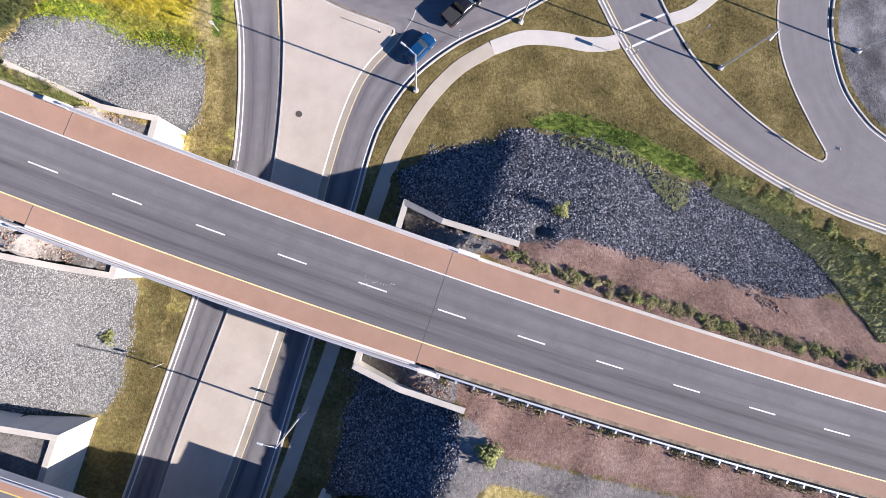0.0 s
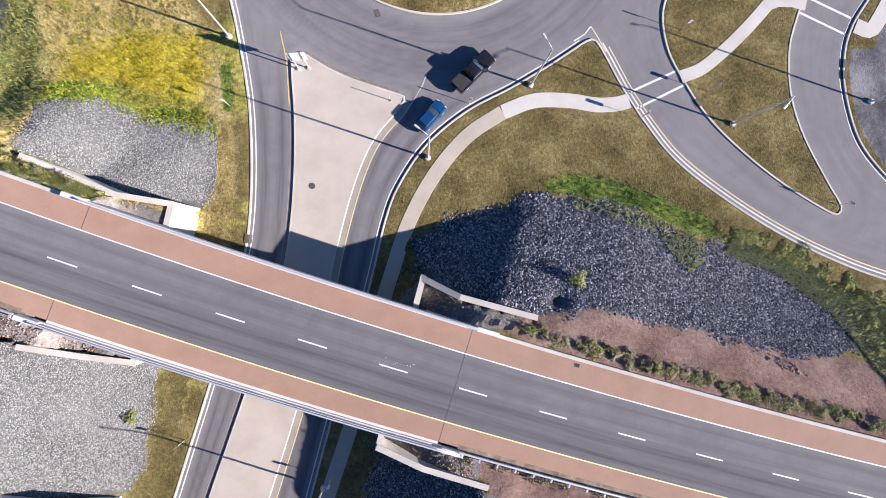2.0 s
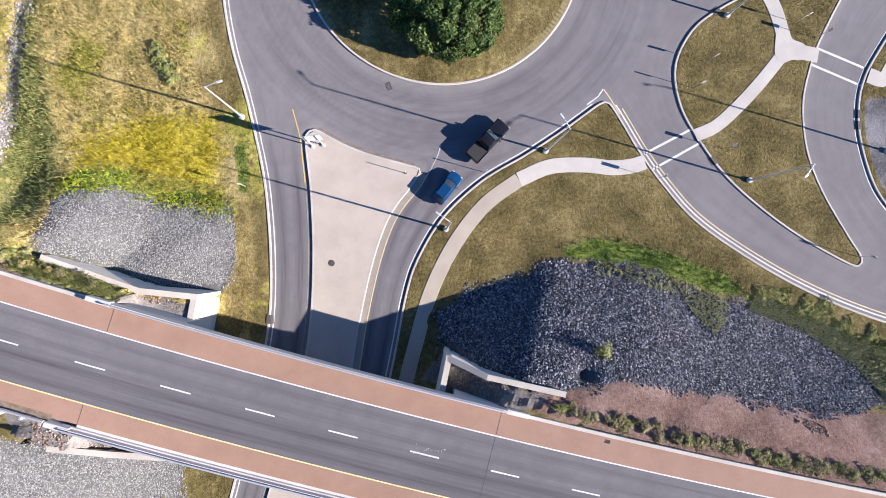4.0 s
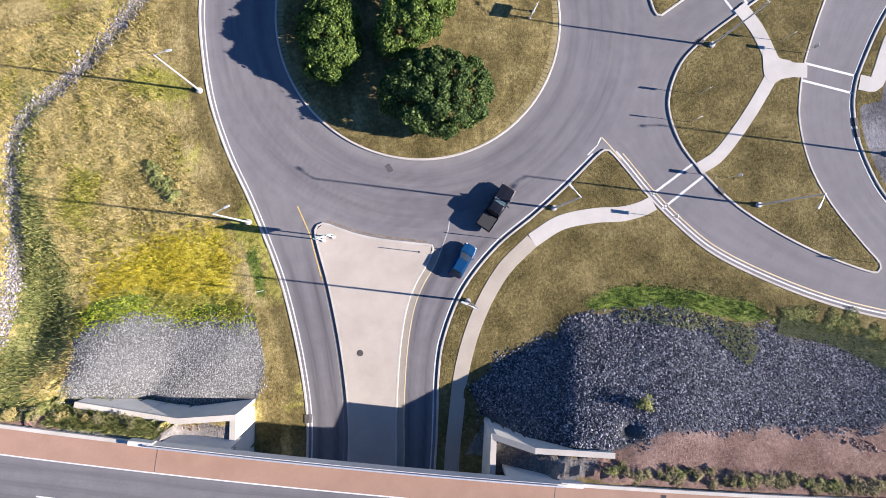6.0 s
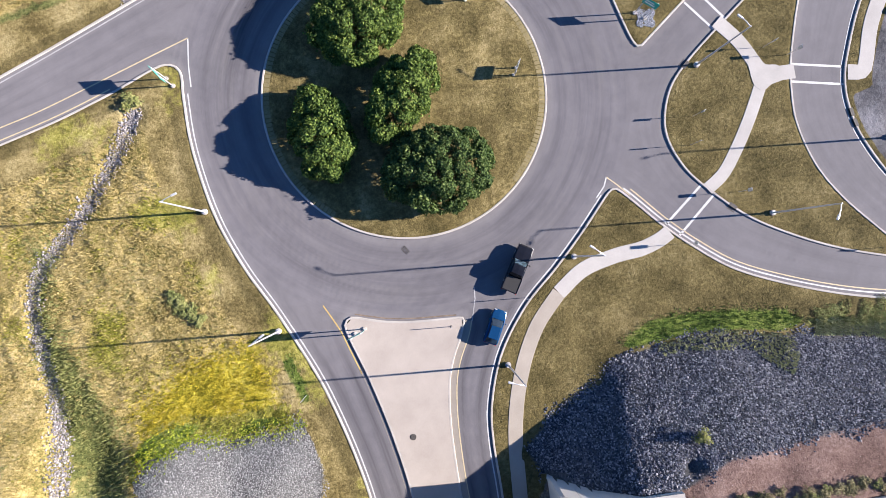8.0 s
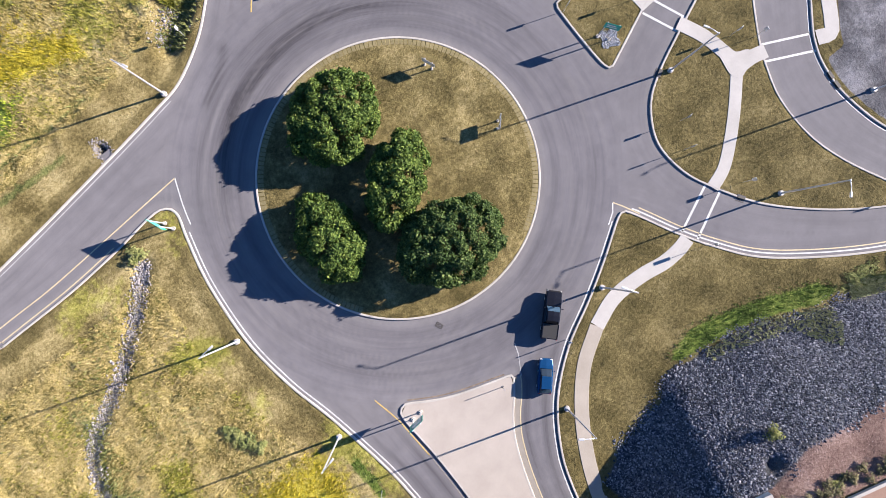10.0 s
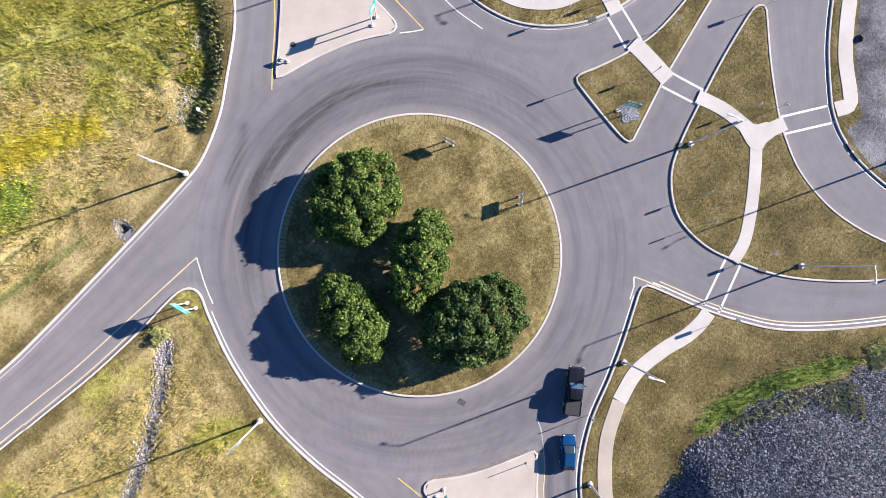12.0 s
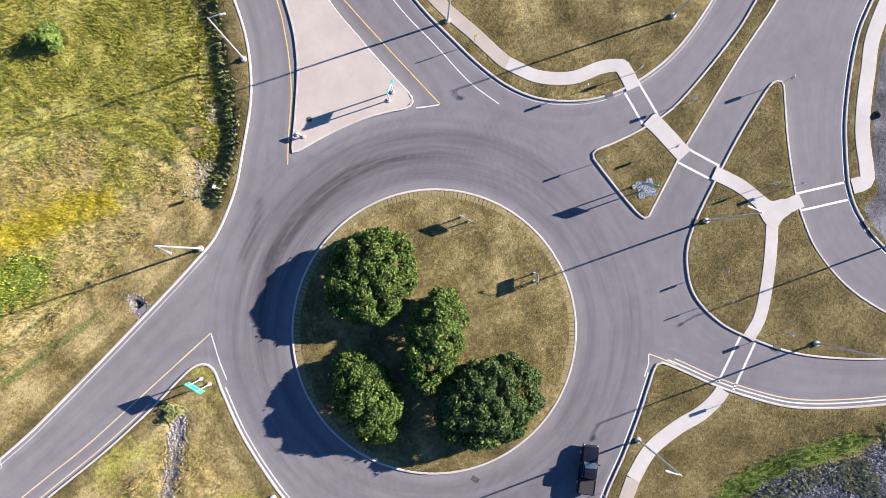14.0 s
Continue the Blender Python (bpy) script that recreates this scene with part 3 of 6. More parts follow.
def terrain(x, y):
    h = np.zeros(x.shape)
    for poly, z in TOPS:
        h = np.maximum(h, np.where(inside(poly, x, y), z(x) if callable(z) else z, 0))
    for toes, rest, cap in SLOPES:
        m = inside(np.vstack([toe for toe, k in toes] + [rest]), x, y)
        rise = np.full(x.shape, cap)
        for toe, k in toes:
            rise = np.minimum(rise, k * distance(toe, x, y))
        h = np.maximum(h, np.where(m, rise, 0))
    spur = (x < -27) & (y > 15.1 - 0.44 * np.minimum(x + 32.2, 0)) & (y < 40)
    h = np.maximum(h, np.where(spur, 7.7 - 0.72 * np.hypot(x + 43, (y - 20.5) * 1.1), 0))
    s, o = hw_coords(x, y)
    h = np.where((o < -5.9) & (o > -12) & inside(P((-5.4, -10.6), (-1, -12.9), (5.5, -15.1), (9, -16), (9, -8), (-6, -4)), x, y), np.clip(5.7 + 0.36 * (x + 5), 5.6, 8.35), h)
    h = np.where((np.abs(o) < 9.5) & (np.abs(s) < 400), np.minimum(h, hw_z(s) - 0.3), h)
    for centre, half in ((0.0, 7.2), (-34.8, 7.0)):
        side = np.abs(o - centre) - half
        on = ((s < S_WEST) | (s > S_EAST)) if centre == 0 else ((s < S_WEST - 6) | (s > S_EAST - 6))
        ends = np.maximum(0, s + 66) * (s < -20) + np.maximum(0, 20 - s) * (s > -20)
        walled = (s < -20) & (s > -54) & (o > 0) & (centre == 0)
        side = np.where(walled, o - 6.4, side)
        low_side = (centre < 0) & (x > -52) & (x < -34) & (y > -17.75 - 0.378 * np.minimum(x + 41, 0)) & (y < 4)
        fall = np.where(walled, np.where(spur | (o > 10), 40.0, np.minimum(side * 2.2, hw_z(s) - 0.3 - np.clip(6.9 + 0.1 * (-x - 32), 6.6, 7.6))), 0) + np.where(~walled & (s < -20), np.maximum(0, side - 1.5) * 0.85 + 1.1 * ends * np.clip((side - 1.5) / 4, 0, 1), ~walled * (side * 0.6 + 0.55 * ends * np.clip(side / 4, 0, 1)))
        bank = hw_z(s) - 0.3 - np.where(side > 0, fall, 0) - 40.0 * low_side
        h = np.where(on & (np.abs(s) < 400), np.maximum(h, bank), h)
    return h


def axis(lo, hi, step, far):
    mid = np.arange(lo, hi + step / 2, step)
    out = step * 1.35 ** np.arange(1, 40)
    out = np.cumsum(out)
    out = out[out < far]
    return np.r_[lo - out[::-1], mid, hi + out]


gx, gy = axis(-62, 76, 0.5, 2600), axis(-44, 114, 0.5, 2600)
GX, GY = np.meshgrid(gx, gy)
X, Y = GX.ravel(), GY.ravel()
near = (X > -140) & (X < 160) & (Y > -120) & (Y < 200)
is_land = np.zeros(X.shape, bool)
for poly in lands.values():
    is_land |= inside(poly, X, Y)
edge = np.full(X.shape, 60.0)
coarse = {k: np.vstack([l[::2], l[-1:]] + ([l[:1]] if c else [])) for k, (l, c) in kerbs.items()}
for k, line in coarse.items():
    lo, hi = line.min(0) - 8, line.max(0) + 8
    sel = near & (X > lo[0]) & (X < hi[0]) & (Y > lo[1]) & (Y < hi[1])
    use = line[(np.abs(line) < 230).all(1)]
    edge[sel] = np.minimum(edge[sel], distance(use, X[sel], Y[sel]))
edge = np.where(is_land, edge, -edge)
verge = np.clip(edge * 0.8 - 0.02, -0.3, 0.10)
WALLS = {"wing_nw": [(-26.5, 14.7), (-32.2, 15.7), (-41.4, 19.7)], "abutment_w": [(-30.5, -2.2), (-28.9, 4.0), (-26.5, 14.7)], "wing_w": [(-42.0, -0.2), (-36.3, -1.3), (-30.5, -2.2)],
         "wing_ne": [(11.4, 2.3), (3.3, 4.6), (-0.8, 6.7)], "abutment_e": [(-0.8, 6.7), (-3.2, -2.0), (-5.7, -10.8)], "wing_e": [(-5.7, -10.8), (-1.0, -13.1), (5.7, -15.3)],
         "wing_sw": [(-35.4, -18.2), (-41.0, -17.2), (-50, -13.8)], "abutment_sw": [(-40.8, -38.5), (-38.5, -29.0), (-35.4, -18.2)], "wing_se": [(2.8, -30.8), (-5.6, -28.6), (-9.7, -26.2)],
         "abutment_se": [(-9.7, -26.2), (-12.0, -35.4), (-14.6, -44.0)]}
bank = np.where(edge > 0.4, terrain(X, Y), 0.0)
for line in WALLS.values():
    for a, b in zip(np.array(line)[:-1], np.array(line)[1:]):
        run = np.linalg.norm(b - a)
        e = (b - a) / run
        u, d = (X - a[0]) * e[0] + (Y - a[1]) * e[1], (Y - a[1]) * e[0] - (X - a[0]) * e[1]
        sel = (u > -0.3) & (u < run + 0.1) & (d > -0.3) & (d <= 0.33)
        bank[sel] = terrain(X[sel] + e[1] * (d[sel] + 0.9), Y[sel] - e[0] * (d[sel] + 0.9))
raw = bank.copy()
on_top = np.logical_or.reduce([inside(poly, X, Y) for poly, z in TOPS])
held = np.full(X.shape, 9.0)
for line in WALLS.values():
    held = np.minimum(held, np.where(near, distance(np.array(line), X, Y), 9.0))
by_wall = held < 3.2
held = (np.clip((held - 0.9) / 1.2, 0, 1) * np.clip(edge / 1.5, 0, 1) * ((X > -60) & (X < 74) & (Y > -42) & (Y < 60))).reshape(GX.shape)
soft = bank.reshape(GX.shape)
for k in range(9):
    wide = (soft + np.roll(soft, 1, 0) + np.roll(soft, -1, 0)) / 3
    wide = (wide + np.roll(wide, 1, 1) + np.roll(wide, -1, 1)) / 3
    soft = soft + (wide - soft) * held
hs, ho = hw_coords(X, Y)
bank = soft.ravel()
bank = np.where(by_wall, np.where(on_top & (raw > 3), np.maximum(bank, raw), np.minimum(bank, np.maximum(raw, 0.0))), bank)
bank = np.where((np.abs(ho) < 7.4) & (np.abs(hs) < 400), np.minimum(bank, hw_z(hs) - 0.28), bank)
lump = np.array([noise.noise((a * 0.35, b * 0.35, 0)) for a, b in zip(X[near], Y[near])])
rough = np.zeros(X.shape)
rough[near] = lump * 0.10
isle_d = np.hypot(X - ISLE[0], Y - ISLE[1])
dome = np.where(isle_d < ISLE_R, 0.55 * (1 - (isle_d / ISLE_R) ** 2), 0)
calm = np.clip((edge - 1.0) / 4, 0, 1)
hummock = np.zeros(X.shape)
hummock[near] = [0.65 * noise.noise((a * 1.05, b * 1.05, 4.0)) + 0.5 * noise.noise((a * 0.55, b * 0.55, 9.0)) for a, b in zip(X[near], Y[near])]
DITCH = smooth_line([(-28.5, 65.4), (-31.2, 62.6), (-34.0, 60.1), (-39.4, 56.1), (-45.2, 52.6), (-47.7, 49.2), (-48.8, 44.1), (-49.7, 36.2), (-50.7, 27.1), (-51.2, 23.5)], 0.5)
NORTH_DITCH = smooth_line([(-10.4, 84.2), (-8.6, 85.8), (-5.7, 87.2), (-3.0, 91.0), (-1.0, 94.4), (1.8, 99.4), (3.6, 104), (6, 111), (11, 128)], 0.5)
cut = np.zeros(X.shape)
for line, deep, wide in ((DITCH, 0.45, 0.9), (NORTH_DITCH, 1.15, 1.5)):
    d = np.full(X.shape, 99.0)
    d[near] = distance(line, X[near], Y[near])
    cut = np.maximum(cut, deep * np.exp(-(d / wide) ** 2) * np.clip((edge - 1.0) / 0.8, 0, 1))
PIT = (-24.0, 78.8)
pit = np.exp(-((X - PIT[0]) / 0.55) ** 2 - ((Y - PIT[1]) / 0.85) ** 2)
cut = np.maximum(cut, 0.75 * pit)
TRACKS = (P((-30, 103), (-25.8, 102.3), (-22.1, 101.4), (-16.1, 97.7), (-12.1, 92.4), (-10.9, 89.2)), P((-24, 106), (-14.4, 101.2), (-8.8, 94.8), (-8, 90.5)), P((-42, 84.5), (-30, 84.6), (-22, 85)))
track = np.full(X.shape, 99.0)
for line in TRACKS:
    track[near] = np.minimum(track[near], distance(smooth_line(line, 0.6), X[near], Y[near]))
cut = np.maximum(cut, 0.26 * np.exp(-(track / 0.5) ** 2))
cut = np.maximum(cut, 0.8 * np.exp(-((X - 13.8) / 1.1) ** 2 - ((Y - 3.7) / 0.7) ** 2))
level = np.full(X.shape, 9.0)
for pts in WALKS.values():
    level[near] = np.minimum(level[near], distance(smooth_line(pts, 1.5), X[near], Y[near]))
level = np.clip((level - 1.5) / 1.5, 0, 1)
wild = (inside(lands["west"], X, Y) & (Y > 22)) | inside(lands["north_west"], X, Y)
wild = np.clip((edge - 3.5) / 3, 0, 1) * wild * (bank < 0.4)
Z = verge + bank + rough * calm * level + dome - cut + level * hummock * (0.22 * wild + 0.035 * np.clip((edge - 0.8) / 1.5, 0, 1))

ix, iy = len(gx), len(gy)
cell = np.arange(ix * iy).reshape(iy, ix)
quads = np.stack([cell[:-1, :-1], cell[:-1, 1:], cell[1:, 1:], cell[1:, :-1]], -1).reshape(-1, 4)
keep_land = (edge[quads] > -1.2).any(1)
GROUND_X, GROUND_Y = X.copy(), Y.copy()
for line in WALLS.values():
    for a, b in zip(np.array(line)[:-1], np.array(line)[1:]):
        run = np.linalg.norm(b - a)
        e = (b - a) / run
        u, d = (X - a[0]) * e[0] + (Y - a[1]) * e[1], (Y - a[1]) * e[0] - (X - a[0]) * e[1]
        along_wall = (u > -0.3) & (u < run + 0.1)
        for lo, hi, to in ((-0.15, 0.33, 0.10), (0.33, 0.81, 0.43)):
            sel = along_wall & (d > lo) & (d <= hi)
            GROUND_X[sel] = X[sel] - e[1] * (to - d[sel])
            GROUND_Y[sel] = Y[sel] + e[0] * (to - d[sel])
ground = tagged(fast_mesh("ground", np.stack([GROUND_X, GROUND_Y, Z], 1), quads[keep_land], M_GROUND, True, 0.75), "dry mown grass and meadow with dirt and rock slopes", "ground", kind="structure")
road_quads = quads[(edge[quads] < 0.9).any(1)]
road = tagged(fast_mesh("road", np.stack([X, Y, np.zeros(X.shape)], 1), road_quads, M_ROAD, False), "worn grey asphalt roundabout and its approach roads", "road", kind="structure")


def paint(ob, name, values):
    at = ob.data.attributes.new(name, "FLOAT", "POINT")
    at.data.foreach_set("value", np.asarray(values, np.float32))


def soft_in(poly, width=1.5):
    m = inside(poly, X, Y)
    d = np.full(X.shape, 9.0)
    lo, hi = poly.min(0) - 5, poly.max(0) + 5
    sel = near & (X > lo[0]) & (X < hi[0]) & (Y > lo[1]) & (Y < hi[1])
    d[sel] = distance(np.vstack([poly, poly[:1]]), X[sel], Y[sel])
    return np.clip(0.5 + np.where(m, d, -d) / width, 0, 1)


ROCKS = {"north_west": P((-42.4, 19.6), (-42.9, 22.5), (-43.2, 25.6), (-42.0, 27.6), (-39.6, 27.0), (-37.1, 27.6), (-32.8, 25.5), (-29.6, 25.0), (-27.6, 24.1), (-24.8, 24.2), (-24.5, 21.0), (-24.8, 18.0), (-26.4, 14.4), (-32.2, 15.2), (-41, 19.2)),
         "north_east": P((-2.0, 10.4), (2, 12.6), (9.2, 14.0), (12.4, 16.3), (16.5, 15.4), (23.3, 14.3), (27, 12.6), (31.3, 10.6), (37, 8.4), (43, 5.6), (48.8, 1.5), (50, -2.5), (45, -3.4),
                         (40, -2.2), (30, 0.2), (18, 2.8), (11.5, 2.2), (3.2, 4.4), (-0.9, 6.7)),
         "south_west": P((-50, 2.5), (-42, -0.4), (-36.3, -1.5), (-31.8, -2.6), (-31.4, -4), (-32.4, -10.5), (-33.4, -15.5), (-35.0, -17.9), (-41, -17.0), (-50, -13.4)),
         "south_east": P((-5.2, -11.5), (-1, -13.5), (5.4, -15.6), (5.2, -20), (3.0, -27.2), (-9.4, -26.6))}
rock = np.maximum.reduce([soft_in(p) for p in ROCKS.values()])
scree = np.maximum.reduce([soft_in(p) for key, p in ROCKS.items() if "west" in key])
west_land, nw_land, ne_land, e_land = (inside(lands[k], X, Y) for k in ("west", "north_west", "north_east", "east"))
south = inside(np.array([(-200, -300), (-200, 12), (-24, 12), (-36, -40), (-100, -300)], float), X, Y)
meadow = np.where(west_land & ~south, np.clip((edge - 4.2) / 2.0, 0, 1), 0)
meadow = np.maximum(meadow, np.where(nw_land, np.clip((edge - 5.0) / 2.5, 0, 1), 0))
meadow = np.maximum(meadow, soft_in(P((8, -22.5), (22, -23.5), (60, -34), (60, -44), (8, -30)), 2.5))
meadow = np.maximum(meadow, np.where(X < -62, west_land * 0.9, 0))
north_gap = np.full(X.shape, 99.0)
north_gap[near] = distance(NORTH_DITCH, X[near], Y[near])
gold = np.maximum.reduce([soft_in(P((-43, 26.5), (-36, 27.5), (-31, 26.5), (-26.5, 26.8), (-25.5, 31), (-26.2, 35), (-33, 36.0), (-42, 33)), 7.5) * 0.95,
                          soft_in(P((-30, 101.2), (-22.4, 99.2), (-18.6, 96.0), (-19.0, 91.5), (-25, 88.2), (-34, 90.5), (-36, 97.0)), 7.0) * 0.48,
                          soft_in(P((-17.5, 91.5), (-21, 93.4), (-27, 95.4), (-33, 97.0), (-36, 95.5), (-34, 93.0), (-29, 91.4), (-24, 90.3), (-19, 88.6)), 4.0) * 0.92])
lime = np.maximum.reduce([soft_in(P((-43.6, 28.6), (-40.0, 30.4), (-36.4, 30.2), (-32.8, 28.6), (-28, 27.4), (-25.6, 26.6), (-25.4, 23.8), (-29.6, 24.6), (-32.8, 25.2), (-37.1, 27.2), (-39.6, 26.8), (-42, 27.4)), 2.5) * 0.95,
                          soft_in(P((-14.8, 124), (3, 108), (0, 98), (-4, 93.5), (-9.6, 88.6), (-12.3, 92), (-16.2, 98.2), (-25.2, 103.6), (-40, 112), (-30, 140)), 4.0) * 0.85])
drift = np.zeros(X.shape)
drift[near] = [noise.noise((a * 0.16, b * 0.16, 7.0)) for a, b in zip(X[near], Y[near])]
lime = np.maximum(lime, np.where(west_land & ~south, np.clip(0.22 + 0.8 * drift, 0, 0.66), 0) * (gold < 0.4))
lime = np.maximum(lime, np.where(nw_land, np.clip(0.40 + 0.75 * drift, 0, 0.85) * np.clip((edge - 7) / 3, 0, 1), 0) * (gold < 0.55))
clover = np.maximum.reduce([soft_in(P((13.7, 17.4), (17.3, 18.3), (20.5, 18.0), (27.0, 15.9), (34.0, 13.0), (35.4, 10.6), (32.3, 10.9), (28.5, 12.8), (22.7, 14.8), (18.0, 15.7), (14.3, 16.4)), 1.6),
                            soft_in(P((-43.4, 28.2), (-41.2, 29.6), (-38.0, 29.6), (-36.0, 28.6), (-37.1, 27.6), (-39.6, 26.9), (-42, 27.6)), 2.0) * 1.25, soft_in(P((-33.6, 26.2), (-30.0, 26.6), (-26.4, 25.6), (-27, 24.4), (-30, 25.2)), 1.8) * 1.1,
                            soft_in(P((-23.7, 25.8), (-22.7, 26.4), (-22.9, 31.5), (-24.2, 31.5)), 1.2), soft_in(P((-36, 93.4), (-31.4, 92.6), (-27.6, 89.4), (-31.0, 86.2), (-38.7, 87.5)), 4.0) * 0.85])
strip = (hs < -42.5) & (hs > -75) & (ho > 6.3) & (ho < 8.6)
lush = np.maximum.reduce([strip * 0.62, np.exp(-(track / 0.5) ** 2) * 0.62, soft_in(P((33, 12.5), (40, 9.5), (48, 5.5), (58, 1.5), (62, -5), (52, -6), (50.5, 1), (45, 5.5), (37, 9)), 2.5) * 0.85,
                          soft_in(P((-46, 20), (-43.5, 25), (-44, 34), (-46, 46), (-43, 55), (-46, 56), (-50, 44), (-51, 22)), 3.0) * 0.62,
                          np.exp(-(north_gap / 0.9) ** 2) * 0.75, soft_in(P((-42, 80.4), (-27.5, 80.2), (-27.5, 81.4), (-42, 81.9)), 1.0) * 0.7,
                          np.where(west_land & south & (edge > 1) & (edge < 7), 0.36, 0), np.where(ne_land, 0.1, 0)])
dirt = np.maximum.reduce([soft_in(P((12, 3.2), (18, 3.6), (30, 1.0), (40, -1.4), (52, -4.5), (80, -15), (80, -22), (50, -13), (28, -6), (12, -1), (5, 2)), 1.6),
                          soft_in(P((1.5, -10.2), (30, -19.2), (60, -27.2), (60, -33), (30, -24.5), (12, -20.5), (6, -20), (5.6, -15.4)), 2.0) * 0.8,
                          soft_in(P((-60, 22), (-47, 19.5), (-41, 19), (-40, 17.5), (-48, 17), (-60, 19)), 1.5)])
gravel = np.maximum.reduce([soft_in(P((-41, 18.6), (-32.2, 14.8), (-27.2, 13.8), (-29, 6), (-40, 10), (-44, 16)), 1.0), soft_in(P((-44, 0.2), (-36.3, -0.6), (-31, -1.4), (-31, 3), (-44, 6)), 1.0),
                            soft_in(P((-1, 6.2), (3, 4), (10, 1.8), (4, 0.5), (-4, 3)), 1.0), soft_in(P((-5.2, -10.4), (-1, -12.4), (5, -14.6), (5, -11), (-4, -8)), 1.0),
                            soft_in(P((33.6, 81.0), (37.5, 78.0), (42.0, 75.4), (44, 78), (40, 82.5), (35, 84.5)), 2.0) * 0.8, soft_in(P((6, -21), (12, -21), (30, -25), (30, -27.5), (8, -22.5)), 1.5), soft_in(P((-52, -13), (-41, -17.3), (-35.4, -18.3), (-37, -24), (-52, -20)), 1.0), soft_in(P((4.4, -15.4), (7, -16.6), (10, -20), (30, -24.5), (30, -26), (9, -22.6), (3.2, -27)), 1.5)])
lot = np.where(e_land, np.clip((edge - 3.3) / 0.6, 0, 1), 0)
lot = np.where(e_land & (Y < 34), np.clip((edge - 0.6) / 0.6, 0, 1), lot)
pale = np.maximum.reduce([soft_in(P((3, 66), (12, 64), (16, 56), (15, 46), (8, 50), (6, 58)), 7.0) * 0.52, soft_in(P((-6, 69.5), (4, 71), (12, 67), (4, 66)), 3.0) * 0.7,
                          np.where(west_land & ~south, np.clip((edge - 0.6) / 2.2, 0, 1) * 0.80, 0), np.where(nw_land & (X < -8), np.clip((edge - 0.4) / 2.0, 0, 1) * 0.85, 0), np.where(isle_d < ISLE_R, 0.44, 0), np.where(ne_land, 0.42 + 0.4 * drift, 0), soft_in(P((-2.5, 12), (1, 17), (6, 22), (8, 19), (3, 14)), 3.0) * 0.42])
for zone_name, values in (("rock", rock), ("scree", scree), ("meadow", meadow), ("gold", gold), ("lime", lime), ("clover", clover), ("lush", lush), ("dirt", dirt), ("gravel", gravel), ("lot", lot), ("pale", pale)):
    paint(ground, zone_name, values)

# wheel paths on the asphalt
on_ring = isle_d - ISLE_R
ang = np.arctan2(Y - ISLE[1], X - ISLE[0])
band = lambda d, c, w: np.exp(-((d - c) / w) ** 2)
ringness = np.clip((11.0 - on_ring) / 2.5, 0, 1)
north_side = 0.45 + 0.55 * np.clip(np.sin(ang + 0.25), 0, 1)
streak = np.zeros(X.shape)
rs = on_ring[near], ang[near]
streak[near] = [noise.noise((a * 1.6, b * 2.2, 3.0)) for a, b in zip(*rs)]
arc_side = np.clip(1.25 - np.abs((np.degrees(ang) - 100) / 54), 0, 1)
wear = ringness * (0.95 * arc_side * band(on_ring, 4.05, 0.85) + north_side * (0.28 * band(on_ring, 4.4, 2.4) + 0.35 * band(on_ring, 1.8, 0.6) + 0.32 * band(on_ring, 6.6, 0.7)) + 0.26 * np.maximum(streak, 0))
skid = np.full(X.shape, 99.0)
skid[near] = distance(P((-10.9, 75.9), (-8.6, 77.3), (-6.6, 78.6), (-5.4, 79.8)), X[near], Y[near])
wear = wear + 0.55 * np.exp(-(skid / 0.6) ** 2)
legs = (1 - ringness) * np.where((X > 18) & (Y < 64), 0.25, 1.0) * (0.42 * band(-edge, 1.35, 0.42) + 0.42 * band(-edge, 3.1, 0.42))
s_leg = np.clip((33 - Y) / 6, 0, 1)
wear = np.clip(wear + legs * (0.55 + 0.75 * s_leg), 0, 1)
east_leg = np.maximum(np.clip((X - 24) / 8, 0, 1) * (1 - ringness * 0.6), (1 - ringness) * (1 - s_leg)) * 0.21
fresh = np.maximum(east_leg, np.maximum(np.clip(0.5 * band(-edge, 0.4, 0.45) * (1 - s_leg * 0.4), 0, 1), ringness * 0.5 * np.maximum(-streak, 0)))
paint(road, "wear", wear)
paint(road, "fresh", fresh)
paint(road, "across", np.where(isle_d < ISLE_R + 11, on_ring, np.clip(-edge, 0, 14)))

# ---------------------------------------------------------------- kerbs, medians, pavements
KERB = [(-0.02, -0.10), (-0.01, 0.10), (0.015, 0.14), (0.05, 0.15), (0.215, 0.15), (0.24, 0.135), (0.24, -0.10)]
for key, (line, closed) in kerbs.items():
    probe = line[len(line) // 3] + normals_2d(line, closed)[len(line) // 3] * 0.3
    left = inside(lands[key], probe[:1], probe[1:])[0]
    prof = KERB if left else [(-o, h) for o, h in KERB]
    ob = swept("kerb_" + key, line, prof, M_KERB, closed, flip=bool(left))
    tagged(ob, "pale cast concrete kerb along the asphalt", "kerb", "kerbs", "structure")


def slab(name, outline, z, material, thick=0.25):
    """A flat filled outline with sides."""
    bm = bmesh.new()
    vs = [bm.verts.new((x, y, z)) for x, y in outline]
    f = bm.faces.new(vs)
    if f.normal.z < 0:
        f.normal_flip()
    bm.normal_update()
    r = bmesh.ops.extrude_face_region(bm, geom=[f])
    low = [v for v in r["geom"] if isinstance(v, bmesh.types.BMVert)]
    bmesh.ops.translate(bm, verts=low, vec=(0, 0, -thick))
    bmesh.ops.recalc_face_normals(bm, faces=bm.faces)
    bmesh.ops.triangulate(bm, faces=bm.faces)
    me = bpy.data.meshes.new(name)
    bm.to_mesh(me)
    bm.free()
    me.materials.append(material)
    return new(name, me)


